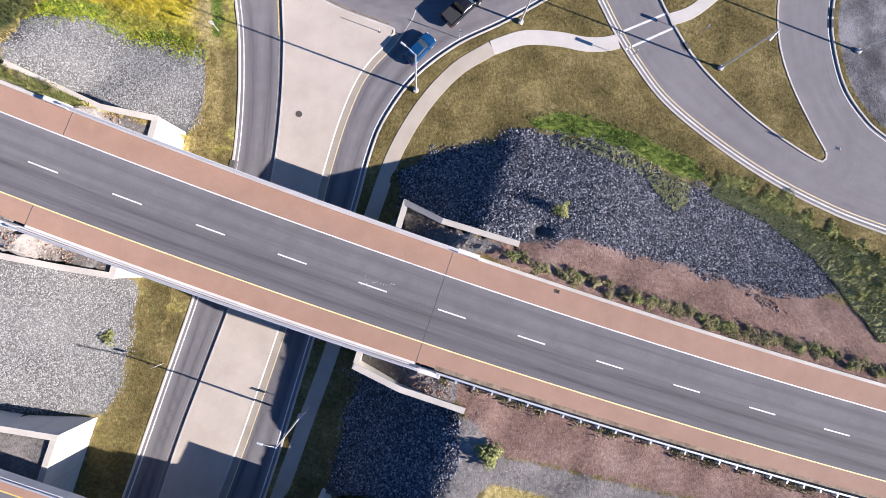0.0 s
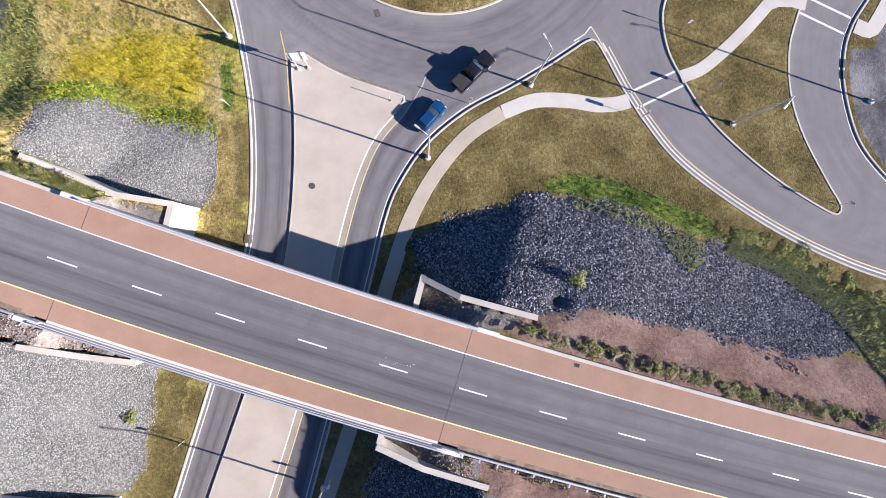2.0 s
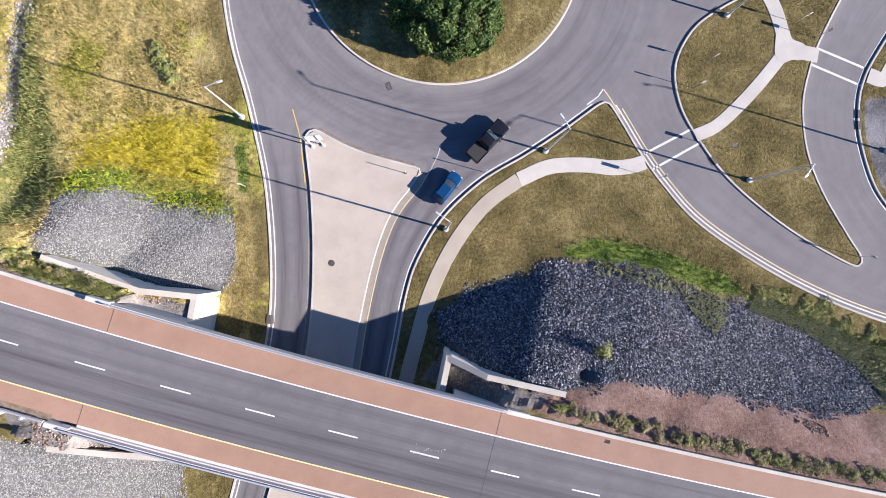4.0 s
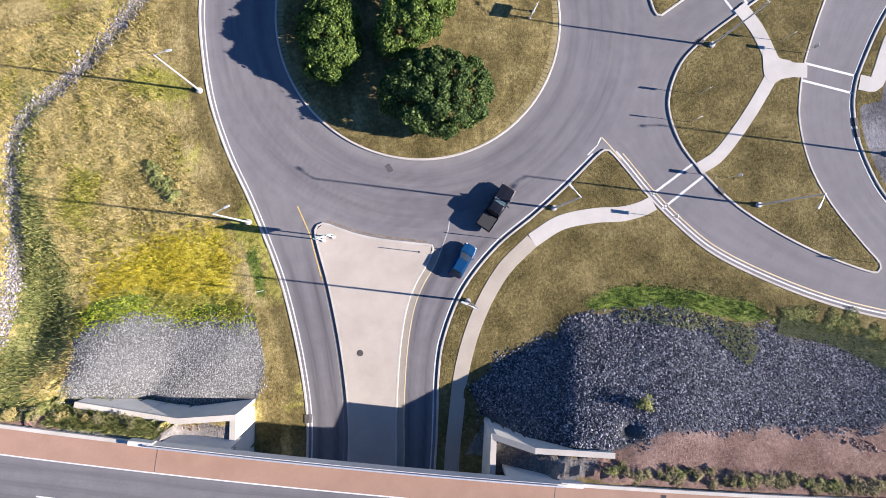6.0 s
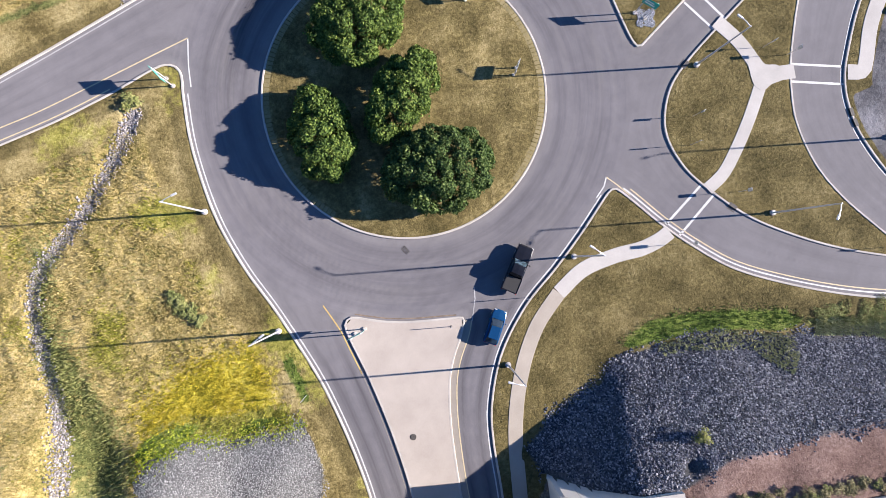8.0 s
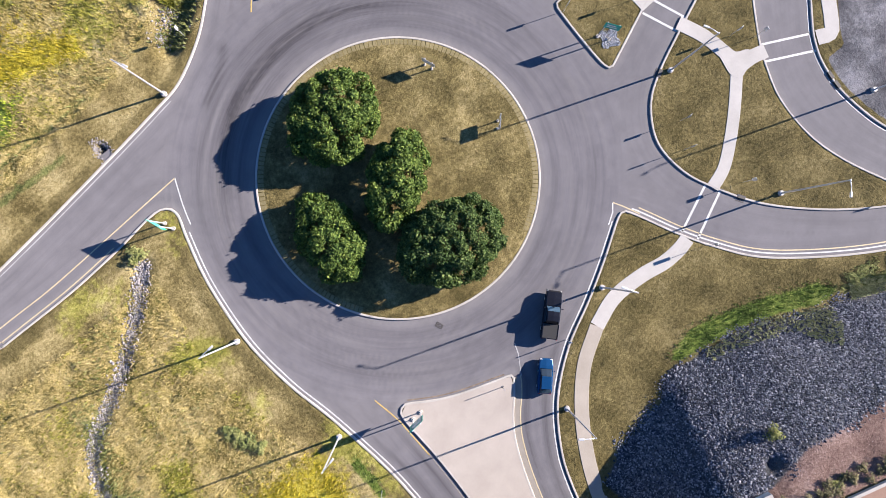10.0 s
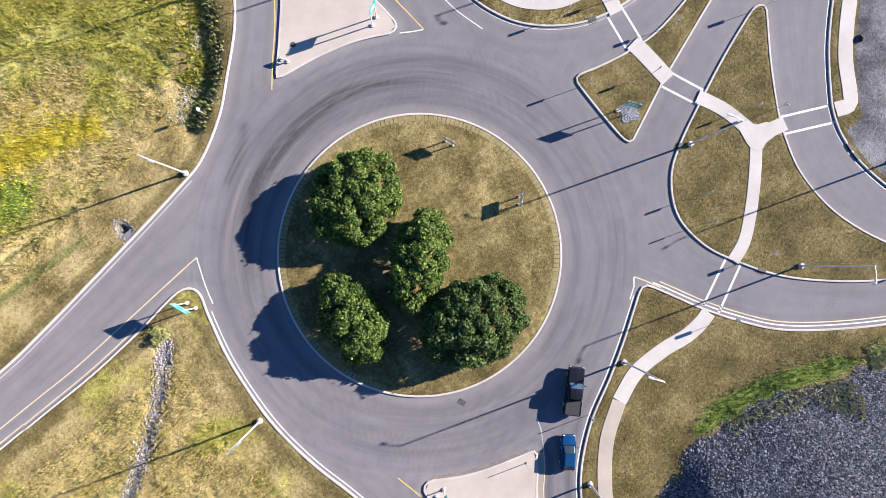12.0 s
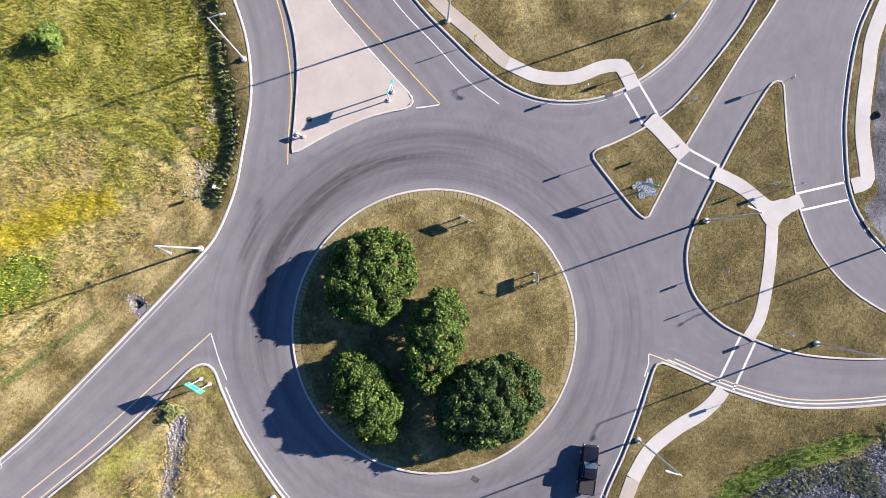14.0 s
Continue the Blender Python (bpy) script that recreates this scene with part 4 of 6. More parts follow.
for key in ("south_median", "north_median"):
    line = kerbs[key][0]
    sign = 1 if inside(lands[key], *(line[5:6] + normals_2d(line, True)[5:6] * 0.3).T)[0] else -1
    inner = line + normals_2d(line, True) * 0.235 * sign
    tagged(slab("median_" + key, inner[::2], 0.145, M_MEDIAN), "beige concrete median slab between the lanes", "median", kind="structure")


def pavement(name, pts, width, material, label, z=0.135):
    line = smooth_line(pts, 0.6)
    h = width / 2
    zz = z + np.zeros(len(line))
    ob = swept(name, line, [(-h, -0.2), (-h, 0.0), (-h + 0.04, 0.012), (h - 0.04, 0.012), (h, 0.0), (h, -0.2)], material, z=zz, flip=True)
    return tagged(ob, label, "pavement", "pavements", "structure")


WALK_LOOK = {"south": (1.75, M_WALK, "beige concrete footpath curving beside the road", 0.135), "new": (1.8, M_WALK_NEW, "bright new concrete footpath leading to a crossing", 0.139),
             "fork": (1.55, M_WALK_NEW, "bright concrete footpath across a grass island", 0.135), "fork_east": (1.75, M_WALK_NEW, "bright concrete footpath joining two crossings", 0.140),
             "fork_corner": (1.8, M_WALK_NEW, "bright concrete footpath at a fork", 0.145), "ramp": (1.9, M_WALK_NEW, "bright concrete ramp down to a crossing", 0.144),
             "splitter": (2.1, M_WALK_NEW, "bright concrete footpath across the splitter island", 0.135), "north": (1.6, M_WALK_NEW, "bright new concrete footpath curving to a crossing", 0.139),
             "north_old": (1.65, M_WALK, "beige concrete footpath beside the northern road", 0.135),
             "east": (1.9, M_WALK_NEW, "pale concrete footpath beside the eastern road", 0.135)}
for key, (width, material, label, z) in WALK_LOOK.items():
    pavement("pavement_" + key, WALKS[key], width, material, label, z)
CORNER = np.array([(39.42 + 0.93 * math.cos(a), 66.05 + 0.93 * math.sin(a)) for a in np.linspace(0, 2 * math.pi, 24, endpoint=False)])
tagged(slab("pavement_ramp_corner", CORNER, 0.161, M_WALK_NEW), "rounded bright concrete corner where the footpath meets its ramp", "pavement", "pavements", "structure")
FORK_FILL = smooth_line([(41.75, 41.4), (42.2, 43.2), (43.4, 43.0), (43.9, 41.5), (45.4, 40.7), (45.3, 39.0), (43.6, 38.9), (42.4, 38.6), (41.6, 39.6)], 0.4, True)[:-1]
tagged(slab("pavement_fork_fill", FORK_FILL, 0.158, M_WALK_NEW), "bright concrete where footpaths meet", "pavement", "pavements", "structure")


# ---------------------------------------------------------------- painted lines
def along(key, a, b, offset):
    """Stretch of a kerb line between the points nearest to a and b, moved sideways onto the road."""
    line, closed = kerbs[key]
    i = int(np.argmin(np.hypot(*(line - np.array(a)).T)))
    j = int(np.argmin(np.hypot(*(line - np.array(b)).T)))
    probe = line[len(line) // 3] + normals_2d(line, closed)[len(line) // 3] * 0.3
    side = -1 if inside(lands[key], probe[:1], probe[1:])[0] else 1
    moved = line + normals_2d(line, closed) * offset * side
    if i <= j:
        return moved[i:j + 1]
    return moved[j:i + 1] if not closed else np.vstack([moved[i:], moved[:j + 1]])


def marking(name, line, width, material, label, z=0.004):
    tagged(strip_faces(name, line, width, z, material), label, "road marking", "road markings", "structure")


WHITE_L, YELLOW_L = "white painted edge line on asphalt", "yellow painted edge line on asphalt"
marking("marking", along("west", (-45, -66), (-22.4, 65), 0.40), 0.15, M_WHITE, WHITE_L)
marking("marking", along("west", (-30, 68.5), (-70, 67.2), 0.42), 0.14, M_YELLOW_OLD, "faded line beside the kerb")
marking("marking", along("north_west", (-70, 73.6), (-14, 79), 0.42), 0.12, M_WHITE_OLD, WHITE_L)
marking("marking", along("south_east", (-30, -66), (18.6, 34.2), 0.40), 0.15, M_WHITE, WHITE_L)
marking("marking", along("south_east", (21.2, 34.1), (140, -18), 0.43), 0.18, M_WHITE, WHITE_L)
marking("marking", along("south_east", (21.6, 33.4), (140, -18), 0.85), 0.14, M_YELLOW_OLD, "faded yellow line beside a kerb")
marking("marking", along("north_east", (25.2, 112), (66, 70.4), 0.32), 0.10, M_WHITE_OLD, WHITE_L)
marking("marking", along("east", (140, -8), (140, 85), 0.34), 0.12, M_WHITE, WHITE_L)
marking("marking", along("south_median", (-15.6, 27), (-43, -75), 0.47), 0.06, M_GUTTER, "worn edge line beside the median kerb")
marking("marking", along("south_median", (-37, -75), (-2.4, 27.2), 0.80), 0.13, M_YELLOW_OLD, YELLOW_L)
tagged(strip_faces("gutter_dirt", smooth_line([(-3.2, 28.4), (-4.6, 28.9), (-8.1, 30.1), (-10.75, 31.25), (-12.75, 32.4), (-14.2, 33.3)], 0.5), 0.17, 0.003, M_VERGE, thick=0.002), "dark gritty dirt gathered along the median edge", "dirt", kind="structure")
marking("marking", P((-1.72, 27.0), (-1.12, 28.0), (-0.35, 29.3), (0.1, 30.6)), 0.12, M_WHITE_OLD, "worn white line running out from the median")
tagged(strip_faces("gutter", along("south_median", (-37, -75), (-2.45, 27.2), 0.36), 0.70, 0.001, M_GUTTER, thick=0.002), "beige concrete gutter strip along the median kerb", "gutter", kind="structure")
marking("marking", smooth_line([(-17.2, 35.7), (-16.5, 32.3), (-16.35, 30.0), (-16.15, 26.5)], 0.6), 0.13, M_YELLOW, YELLOW_L)
marking("marking", smooth_line([(-0.1, 81.35), (2.0, 83.9), (6.0, 88.5), (9.25, 93.8), (11.5, 99), (15.6, 112)], 0.6), 0.13, M_YELLOW, YELLOW_L)
marking("marking", smooth_line([(19.2, 112), (17.6, 96), (17.6, 92), (18.1, 85), (18.9, 75.9)], 0.6), 0.13, M_YELLOW, YELLOW_L)
marking("marking", P((18.95, 75.9), (17.6, 76.6), (16.3, 77.4)), 0.15, M_WHITE, "white painted bar at the median nose")
marking("marking", smooth_line([(22.4, 98), (22.3, 88), (22.9, 82), (23.4, 76), (24.6, 71.6)], 0.6), 0.13, M_WHITE, "white painted lane line on asphalt")
marking("marking", smooth_line([(-19.4, 71.1), (-24.5, 70.7), (-30.6, 70.2), (-38.7, 69.6), (-46, 69.5), (-70, 69)], 0.6), 0.14, M_YELLOW_OLD, "pale painted line from the splitter tip")
marking("marking", smooth_line([(-19.4, 71.1), (-20.6, 68.0), (-21.3, 65.6)], 0.5), 0.14, M_WHITE, "white painted line to the splitter tip")
marking("marking", P((20.1, 36.4), (19.4, 35.5), (18.0, 34.6)), 0.15, M_WHITE, "white painted line to the island tip")
marking("marking", P((20.15, 36.4), (20.9, 35.2), (21.9, 33.3)), 0.14, M_YELLOW_OLD, "faded yellow line to the island tip")
for a, b in (((39.6, 53.25), (41.6, 48.7)), ((37.7, 52.4), (39.75, 47.95)), ((39.95, 63.2), (39.35, 58.6)), ((37.85, 63.7), (37.15, 58.8)), ((46.95, 40.3), (52.9, 37.5)), ((46.1, 38.3), (52.2, 35.4)),
             ((30.8, 31.1), (24.6, 28.3)), ((31.8, 29.4), (25.6, 26.4))):
    marking("crossing_line", P(a, b), 0.28, M_WHITE, "white painted line of a pedestrian crossing")

# ---------------------------------------------------------------- highway
HW_FAR = 330.0
for name, o0, o1, material, label in (("highway_lanes", -3.62, 3.47, M_LANE, "dark grey two-lane highway asphalt with wheel tracks"), ("highway_shoulder_north", 3.47, 6.0, M_SHOULDER, "reddish brown asphalt shoulder"),
                                      ("highway_shoulder_south", -5.75, -3.62, M_SHOULDER, "reddish brown asphalt shoulder")):
    offs = np.linspace(o0, o1, 25 if "lanes" in name else 4)
    line, z = hw_line(-HW_FAR, HW_FAR, 0.0, 2.0)
    ob = swept(name, line, [(o, 0.0) for o in offs], material, z=z, flip=True)
    if "lanes" in name:
        o_of = np.tile(offs, len(line))
        w = 0.8 * (band(o_of, -2.65, 0.35) + band(o_of, -0.95, 0.35)) + 0.55 * (band(o_of, 0.95, 0.35) + band(o_of, 2.6, 0.35))
        paint(ob, "wear", np.clip(w * 0.55 + 0.25 * (o_of < 0), 0, 1))
        paint(ob, "fresh", np.zeros(len(o_of)))
        paint(ob, "across", o_of * 1.6)
    tagged(ob, label, "highway", kind="structure")
for o, material, label in ((3.5, M_WHITE, "white painted highway edge line"), (-3.65, M_YELLOW_PALE, "yellow painted highway edge line")):
    line, z = hw_line(-HW_FAR, HW_FAR, o)
    tagged(strip_faces("highway_line", line, 0.13, z + 0.004, material), label, "road marking", "highway lines", "structure")
for k in range(-18, 22):
    mid = k * (8.62 if k > 0 else 8.45)
    line, z = hw_line(mid - 1.5, mid + 1.5, 0.0, 1.0)
    tagged(strip_faces("lane_dash", line, 0.15, z + 0.004, M_WHITE), "white painted lane dash on the highway", "road marking", "lane dashes", "structure")
for s, o0, o1 in ((S_WEST, 3.6, 6.0), (S_WEST, -6.0, -3.75), (S_EAST, -6.0, 6.0)):
    line = np.stack([hw_place(s, o) for o in np.linspace(o0, o1, 8)])
    tagged(strip_faces("expansion_joint", line, 0.055, float(hw_z(s)) + 0.003, M_JOINT), "dark steel expansion joint across the deck", "expansion joint", "expansion joints", "structure")
line, z = hw_line(-HW_FAR, HW_FAR, -33.6, 3.0)
tagged(swept("highway_lanes_far", line, [(o, 0.0) for o in (-3.5, 0, 3.5)], M_LANE, z=z, flip=True), "grey asphalt of the parallel carriageway", "highway", kind="structure")
for o0, o1 in ((3.5, 4.75), (-7.1, -3.5)):
    tagged(swept("highway_shoulder_far", line, [(o0, 0.0), (o1, 0.0)], M_SHOULDER, z=z, flip=True), "reddish brown asphalt shoulder", "highway", kind="structure")
line, z = hw_line(-HW_FAR, HW_FAR, -30.1)
tagged(strip_faces("highway_line", line, 0.13, z + 0.004, M_YELLOW), "yellow painted highway edge line", "road marking", "highway lines", "structure")


# ---------------------------------------------------------------- bridges
def along_mesh(s0, s1, base, profile, step=1.5):
    """bmesh of a closed profile carried along the highway arc, with end caps."""
    n = max(2, int((s1 - s0) / step) + 1)
    bm = bmesh.new()
    rows = []
    for s in np.linspace(s0, s1, n):
        row = []
        for o, h in profile:
            p = hw_place(s, base + o)
            row.append(bm.verts.new((p[0], p[1], float(hw_z(s)) + h)))
        rows.append(row)
    k = len(profile)
    for a, b in zip(rows[:-1], rows[1:]):
        for j in range(k):
            bm.faces.new((a[j], b[j], b[(j + 1) % k], a[(j + 1) % k]))
    bm.faces.new(rows[0])
    bm.faces.new(rows[-1][::-1])
    bmesh.ops.recalc_face_normals(bm, faces=bm.faces)
    return bm


def bridge(base, s0, s1, label):
    ob = empty("road_bridge", label, "bridge", Matrix.Identity(4))
    part("deck", along_mesh(s0, s1, base, [(-6.35, -0.012), (6.35, -0.012), (6.35, -0.32), (-6.35, -0.32)]), M_PARAPET, ob)
    for g in (-5.4, -3.2, -1.1, 1.1, 3.2, 5.4):
        part("girder", along_mesh(s0 + 3, s1 - 1, base, [(g - 0.25, -0.33), (g + 0.25, -0.33), (g + 0.25, -0.5), (g + 0.09, -0.5), (g + 0.09, -1.45), (g + 0.25, -1.45), (g + 0.25, -1.55),
                                                        (g - 0.25, -1.55), (g - 0.25, -1.45), (g - 0.09, -1.45), (g - 0.09, -0.5), (g - 0.25, -0.5)]), M_WALL, ob)
    for side in (1, -1):
        prof = [(side * 6.0, -0.01), (side * 6.03, 0.22), (side * 6.14, 0.30), (side * 6.16, 0.80), (side * 6.42, 0.80), (side * 6.46, -0.32)]
        wall = part("parapet", along_mesh(s0 - 1.2, s1 + 1.0, base, prof), M_PARAPET, ob)
        part("rail", along_mesh(s0 - 0.6, s1 + 0.5, base, [(side * 6.22, 1.02), (side * 6.36, 1.02), (side * 6.36, 1.12), (side * 6.22, 1.12)]), M_STEEL, wall, "galvanised steel rail")
        for s in np.arange(s0, s1 + 0.1, 2.4):
            part("rail_post", along_mesh(s - 0.05, s + 0.05, base, [(side * 6.25, 0.79), (side * 6.33, 0.79), (side * 6.33, 1.03), (side * 6.25, 1.03)]), M_STEEL, wall)
        for s in (s0 - 2.6, s1 + 0.4):
            part("end_block", along_mesh(s, s + 2.3, base, [(side * 6.02, -0.2), (side * 6.05, 0.62), (side * 6.12, 0.70), (side * 6.48, 0.70), (side * 6.54, 0.62), (side * 6.54, -0.2)]), M_WALL, ob, "pale concrete end block")
    for a, b in ((s0, s0 + 6.6), (s1 - 5.0, s1)):
        for side in (1, -1):
            part("cheek_wall", along_mesh(a, b, base, [(side * 5.95, -0.33), (side * 6.3, -0.33), (side * 6.3, -4.4), (side * 5.95, -4.4)]), M_WALL, ob)
    return ob


bridge(0.0, S_WEST, S_EAST, "concrete highway bridge over a road between high abutments")
bridge(-34.8, S_WEST - 6, S_EAST - 6, "parallel concrete highway bridge over the same road")


def retaining_wall(name, pts, tops, label, thick=0.50, foot=-0.6):
    """Upright wall of cast panels along a plan line whose left side is the earth side, with a coping."""
    ob = empty(name, label, "retaining wall", Matrix.Identity(4), "abutment walls")
    line = P(*pts)
    n2 = normals_2d(line)

    def run(rows_in, o0, o1, below, above):
        bm = bmesh.new()
        rows = []
        for p, q, top in rows_in:
            lo = foot if below is None else top + below
            rows.append([bm.verts.new((p[0] + q[0] * o, p[1] + q[1] * o, z)) for o, z in ((o0, lo), (o1, lo), (o1, top + above), (o0, top + above))])
        for a, b in zip(rows[:-1], rows[1:]):
            for k in range(4):
                bm.faces.new((a[k], b[k], b[(k + 1) % 4], a[(k + 1) % 4]))
        bm.faces.new(rows[0])
        bm.faces.new(rows[-1][::-1])
        bmesh.ops.recalc_face_normals(bm, faces=bm.faces)
        return bm

    ends = list(zip(line, n2, tops))
    part("wall_core", run(ends, 0.05, thick, None, -0.01), M_WALL, ob)
    part("coping", run(ends, -0.06, thick + 0.06, 0.002, 0.16), M_KERB, ob)
    for a, b in zip(ends[:-1], ends[1:]):
        count = max(1, int(round(np.linalg.norm(b[0] - a[0]) / 3.0)))
        for k in range(count):
            u0, u1 = (k + (0.008 if k else 0)) / count, (k + (0.992 if k < count - 1 else 1.0)) / count
            part("panel", run([tuple(a[m] * (1 - u) + b[m] * u for m in range(3)) for u in (u0, u1)], 0.0, 0.049, None, -0.004), M_WALL, ob)
    return ob


WALL_L = "pale cast concrete abutment and wing wall under a highway bridge"
# corner by corner, earth on the left-hand side of each run
for key, tops in (("wing_nw", [6.85, 7.2, 7.9]), ("abutment_w", [6.85, 6.9, 6.85]), ("wing_w", [7.5, 7.1, 6.85]), ("wing_ne", [7.8, 7.55, 6.3]), ("abutment_e", [6.3, 7.4, 8.4]), ("wing_e", [8.7, 8.8, 8.7]),
                  ("wing_sw", [6.9, 7.1, 7.6]), ("abutment_sw", [7.0, 6.95, 6.9]), ("wing_se", [7.8, 7.55, 6.3]), ("abutment_se", [6.3, 7.0, 7.7])):
    retaining_wall(key.split("_")[0] + "_wall", WALLS[key], tops, WALL_L)

# raised edging on the north side of the highway past the bridge
for s0, s1 in ((S_EAST + 2.7, 200), (-200, S_WEST - 2.7)):
    line, z = hw_line(s0, s1, 5.98, 2.0)
    ob = swept("kerb_highway", line, [(0.0, -0.15), (0.02, 0.13), (0.06, 0.15), (0.34, 0.15), (0.38, 0.12), (0.38, -0.2)], M_KERB, z=z)
    tagged(ob, "pale concrete kerb along the highway shoulder", "kerb", "kerbs", "structure")


def guardrail(s0, s1, o, label):
    ob = empty("guardrail", label, "guardrail", Matrix.Identity(4), "guardrails")
    part("beam", along_mesh(s0, s1, o, [(-0.09, 0.52), (-0.09, 0.72), (0.0, 0.78), (0.10, 0.76), (0.06, 0.62), (0.10, 0.48), (0.0, 0.46)]), M_STEEL, ob)
    for s in np.arange(s0 + 0.3, s1, 1.9):
        part("post", along_mesh(s - 0.09, s + 0.09, o, [(-0.44, -0.6), (-0.10, -0.6), (-0.10, 0.74), (-0.44, 0.70)], 1.0), M_STEEL, ob)
    return ob


guardrail(S_EAST + 2.2, 100, -6.05, "galvanised steel guardrail on dark posts beside the shoulder")
for s0, s1 in ((S_EAST + 2.0, 120), (-120, S_WEST - 2.5)):
    line, z = hw_line(s0, s1, -5.85, 2.0)
    ob = swept("verge", line, [(-0.62, -0.3), (-0.60, -0.02), (0.0, 0.012), (0.38, 0.012), (0.40, -0.1)], M_VERGE, z=z, flip=True)
    tagged(ob, "dark gritty verge under the guardrail", "verge", kind="structure")
guardrail(-100, S_WEST - 2.7, -6.05, "galvanised steel guardrail on dark posts beside the shoulder")


# ---------------------------------------------------------------- street furniture
def land_z(x, y):
    """Height of the ground at a place, from the sheet itself."""
    i = int(np.clip(np.searchsorted(gx, x) - 1, 0, len(gx) - 2))
    j = int(np.clip(np.searchsorted(gy, y) - 1, 0, len(gy) - 2))
    u, v = (x - gx[i]) / (gx[i + 1] - gx[i]), (y - gy[j]) / (gy[j + 1] - gy[j])
    g = Z.reshape(len(gy), len(gx))
    return float((g[j, i] * (1 - u) + g[j, i + 1] * u) * (1 - v) + (g[j + 1, i] * (1 - u) + g[j + 1, i + 1] * u) * v)


def street_lamp(x, y, to, height=11.2, arm=1.35):
    """Pole with a short arm that points along the unit vector to."""
    ob = empty("street_lamp", "tall galvanised street lamp pole with a short arm on grass", "street lamp", pose(x, y, land_z(x, y) - 0.05, 0, 0, math.degrees(math.atan2(to[1], to[0]))), "street lamps")
    bm = bmesh.new()
    bmesh.ops.create_cone(bm, cap_ends=True, segments=20, radius1=0.36, radius2=0.34, depth=0.5, matrix=Matrix.Translation((0, 0, 0.10)))
    part("footing", bm, M_KERB, ob, "round concrete footing")
    part("pole", tube(bmesh.new(), (0, 0, 0.3), (0, 0, height), 0.125, 0.075, 14), M_STEEL, ob)
    bm = tube(bmesh.new(), (0, 0, 0.34), (0, 0, 0.40), 0.24, 0.24, 12)
    part("base_plate", bm, M_STEEL, ob)
    bm = tube(bmesh.new(), (0, 0, height - 0.15), (arm * 0.55, 0, height + 0.12), 0.06, 0.05, 8)
    tube(bm, (arm * 0.5, 0, height + 0.11), (arm, 0, height + 0.16), 0.05, 0.045, 8)
    part("arm", bm, M_STEEL, ob)
    bm = bmesh.new()
    box(bm, arm - 0.1, arm + 0.50, -0.11, 0.11, height + 0.08, height + 0.24, 0.05)
    head = part("lamp_head", bm, M_SIGN_BACK, ob)
    bm = bmesh.new()
    box(bm, arm + 0.02, arm + 0.42, -0.08, 0.08, height + 0.055, height + 0.085, 0.01)
    part("lens", bm, M_LENS, head)
    return ob


LAMPS = [((3.6, 94.5), (0.9, -0.45)), ((-14.2, 79.7), (0.45, -0.9)), ((35.9, 44.7), (-0.5, 0.85)), ((37.3, 24.4), (-0.7, -0.7)), ((12.6, 29.2), (-0.55, 0.83)), ((48.5, 67.0), (0.4, -0.9)),
         ((25.9, 83.4), (-1, 0.0)), ((-25.5, 51.3), (1, 0.05)), ((-23.1, 35.0), (0.97, 0.25)), ((0.15, 20.5), (-0.8, 0.6)), ((54.8, 27.1), (-1, 0.1)), ((-12.5, -18.0), (-0.95, 0.3))]
for place, to in LAMPS:
    street_lamp(*place, to)


def bars(parent, w, h, rows, y, z0, material):
    """Unreadable lines of writing on a panel, as plain bars."""
    for r in range(rows):
        z = z0 + h * (1 - (r + 1) / (rows + 1))
        bm = bmesh.new()
        box(bm, -w * 0.36, w * (0.20 + 0.12 * (r % 2)), y - 0.006, y + 0.006, z - h * 0.07, z + h * 0.07)
        part("lettering", bm, material, parent)


def guide_sign(x, y, turn, w, h, foot, material, label, rows=2, posts=1.5, base=0.24, bare_back=False):
    ob = empty("guide_sign", label, "road sign", pose(x, y, land_z(x, y), 0, 0, turn), "guide signs")
    for sx in (-posts / 2, posts / 2):
        bm = bmesh.new()
        box(bm, sx - 0.05, sx + 0.05, 0.03, 0.13, -0.3, foot + h)
        p = part("post", bm, M_SIGN_BACK, ob)
        bm = bmesh.new()
        bmesh.ops.create_cone(bm, cap_ends=True, segments=16, radius1=base + 0.02, radius2=base, depth=0.34, matrix=Matrix.Translation((sx, 0.08, 0.0)))
        part("footing", bm, M_KERB, p)
    bm = bmesh.new()
    box(bm, -w / 2, w / 2, -0.03, 0.0, foot, foot + h, 0.012)
    panel = part("panel", bm, material, ob)
    for level in (foot + 0.2 * h, foot + 0.8 * h - 0.06):
        part("stiffener", box(bmesh.new(), -w / 2, w / 2, 0.004, 0.03, level, level + 0.06), M_SIGN_BACK, panel)
    if bare_back:
        part("back_sheet", box(bmesh.new(), -w / 2 + 0.01, w / 2 - 0.01, 0.0005, 0.0035, foot + 0.01, foot + h - 0.01), M_SIGN_BACK, panel, "bare aluminium back")
    bars(panel, w, h, rows, -0.034, foot, M_WHITE_SIGN)
    return ob


GREEN_L = "green guide sign on two steel posts with concrete footings"
CHEVRON_L = "chevron board on two short posts on the roundabout grass"
guide_sign(-23.4, 66.95, -70, 2.1, 1.5, 2.25, M_GREEN_SIGN, GREEN_L, 2, 1.17)
guide_sign(-14.4, 31.25, 185, 2.0, 2.4, 2.4, M_GREEN_SIGN, "tall green guide sign on two steel posts at the median tip", 3, 1.2, 0.24, True)
guide_sign(14.8, 80.25, 27, 1.6, 1.3, 3.0, M_GREEN_SIGN, GREEN_L, 2, 1.12)
guide_sign(31.75, 52.9, -53, 1.9, 1.2, 2.8, M_GREEN_SIGN, GREEN_L, 2, 1.4)
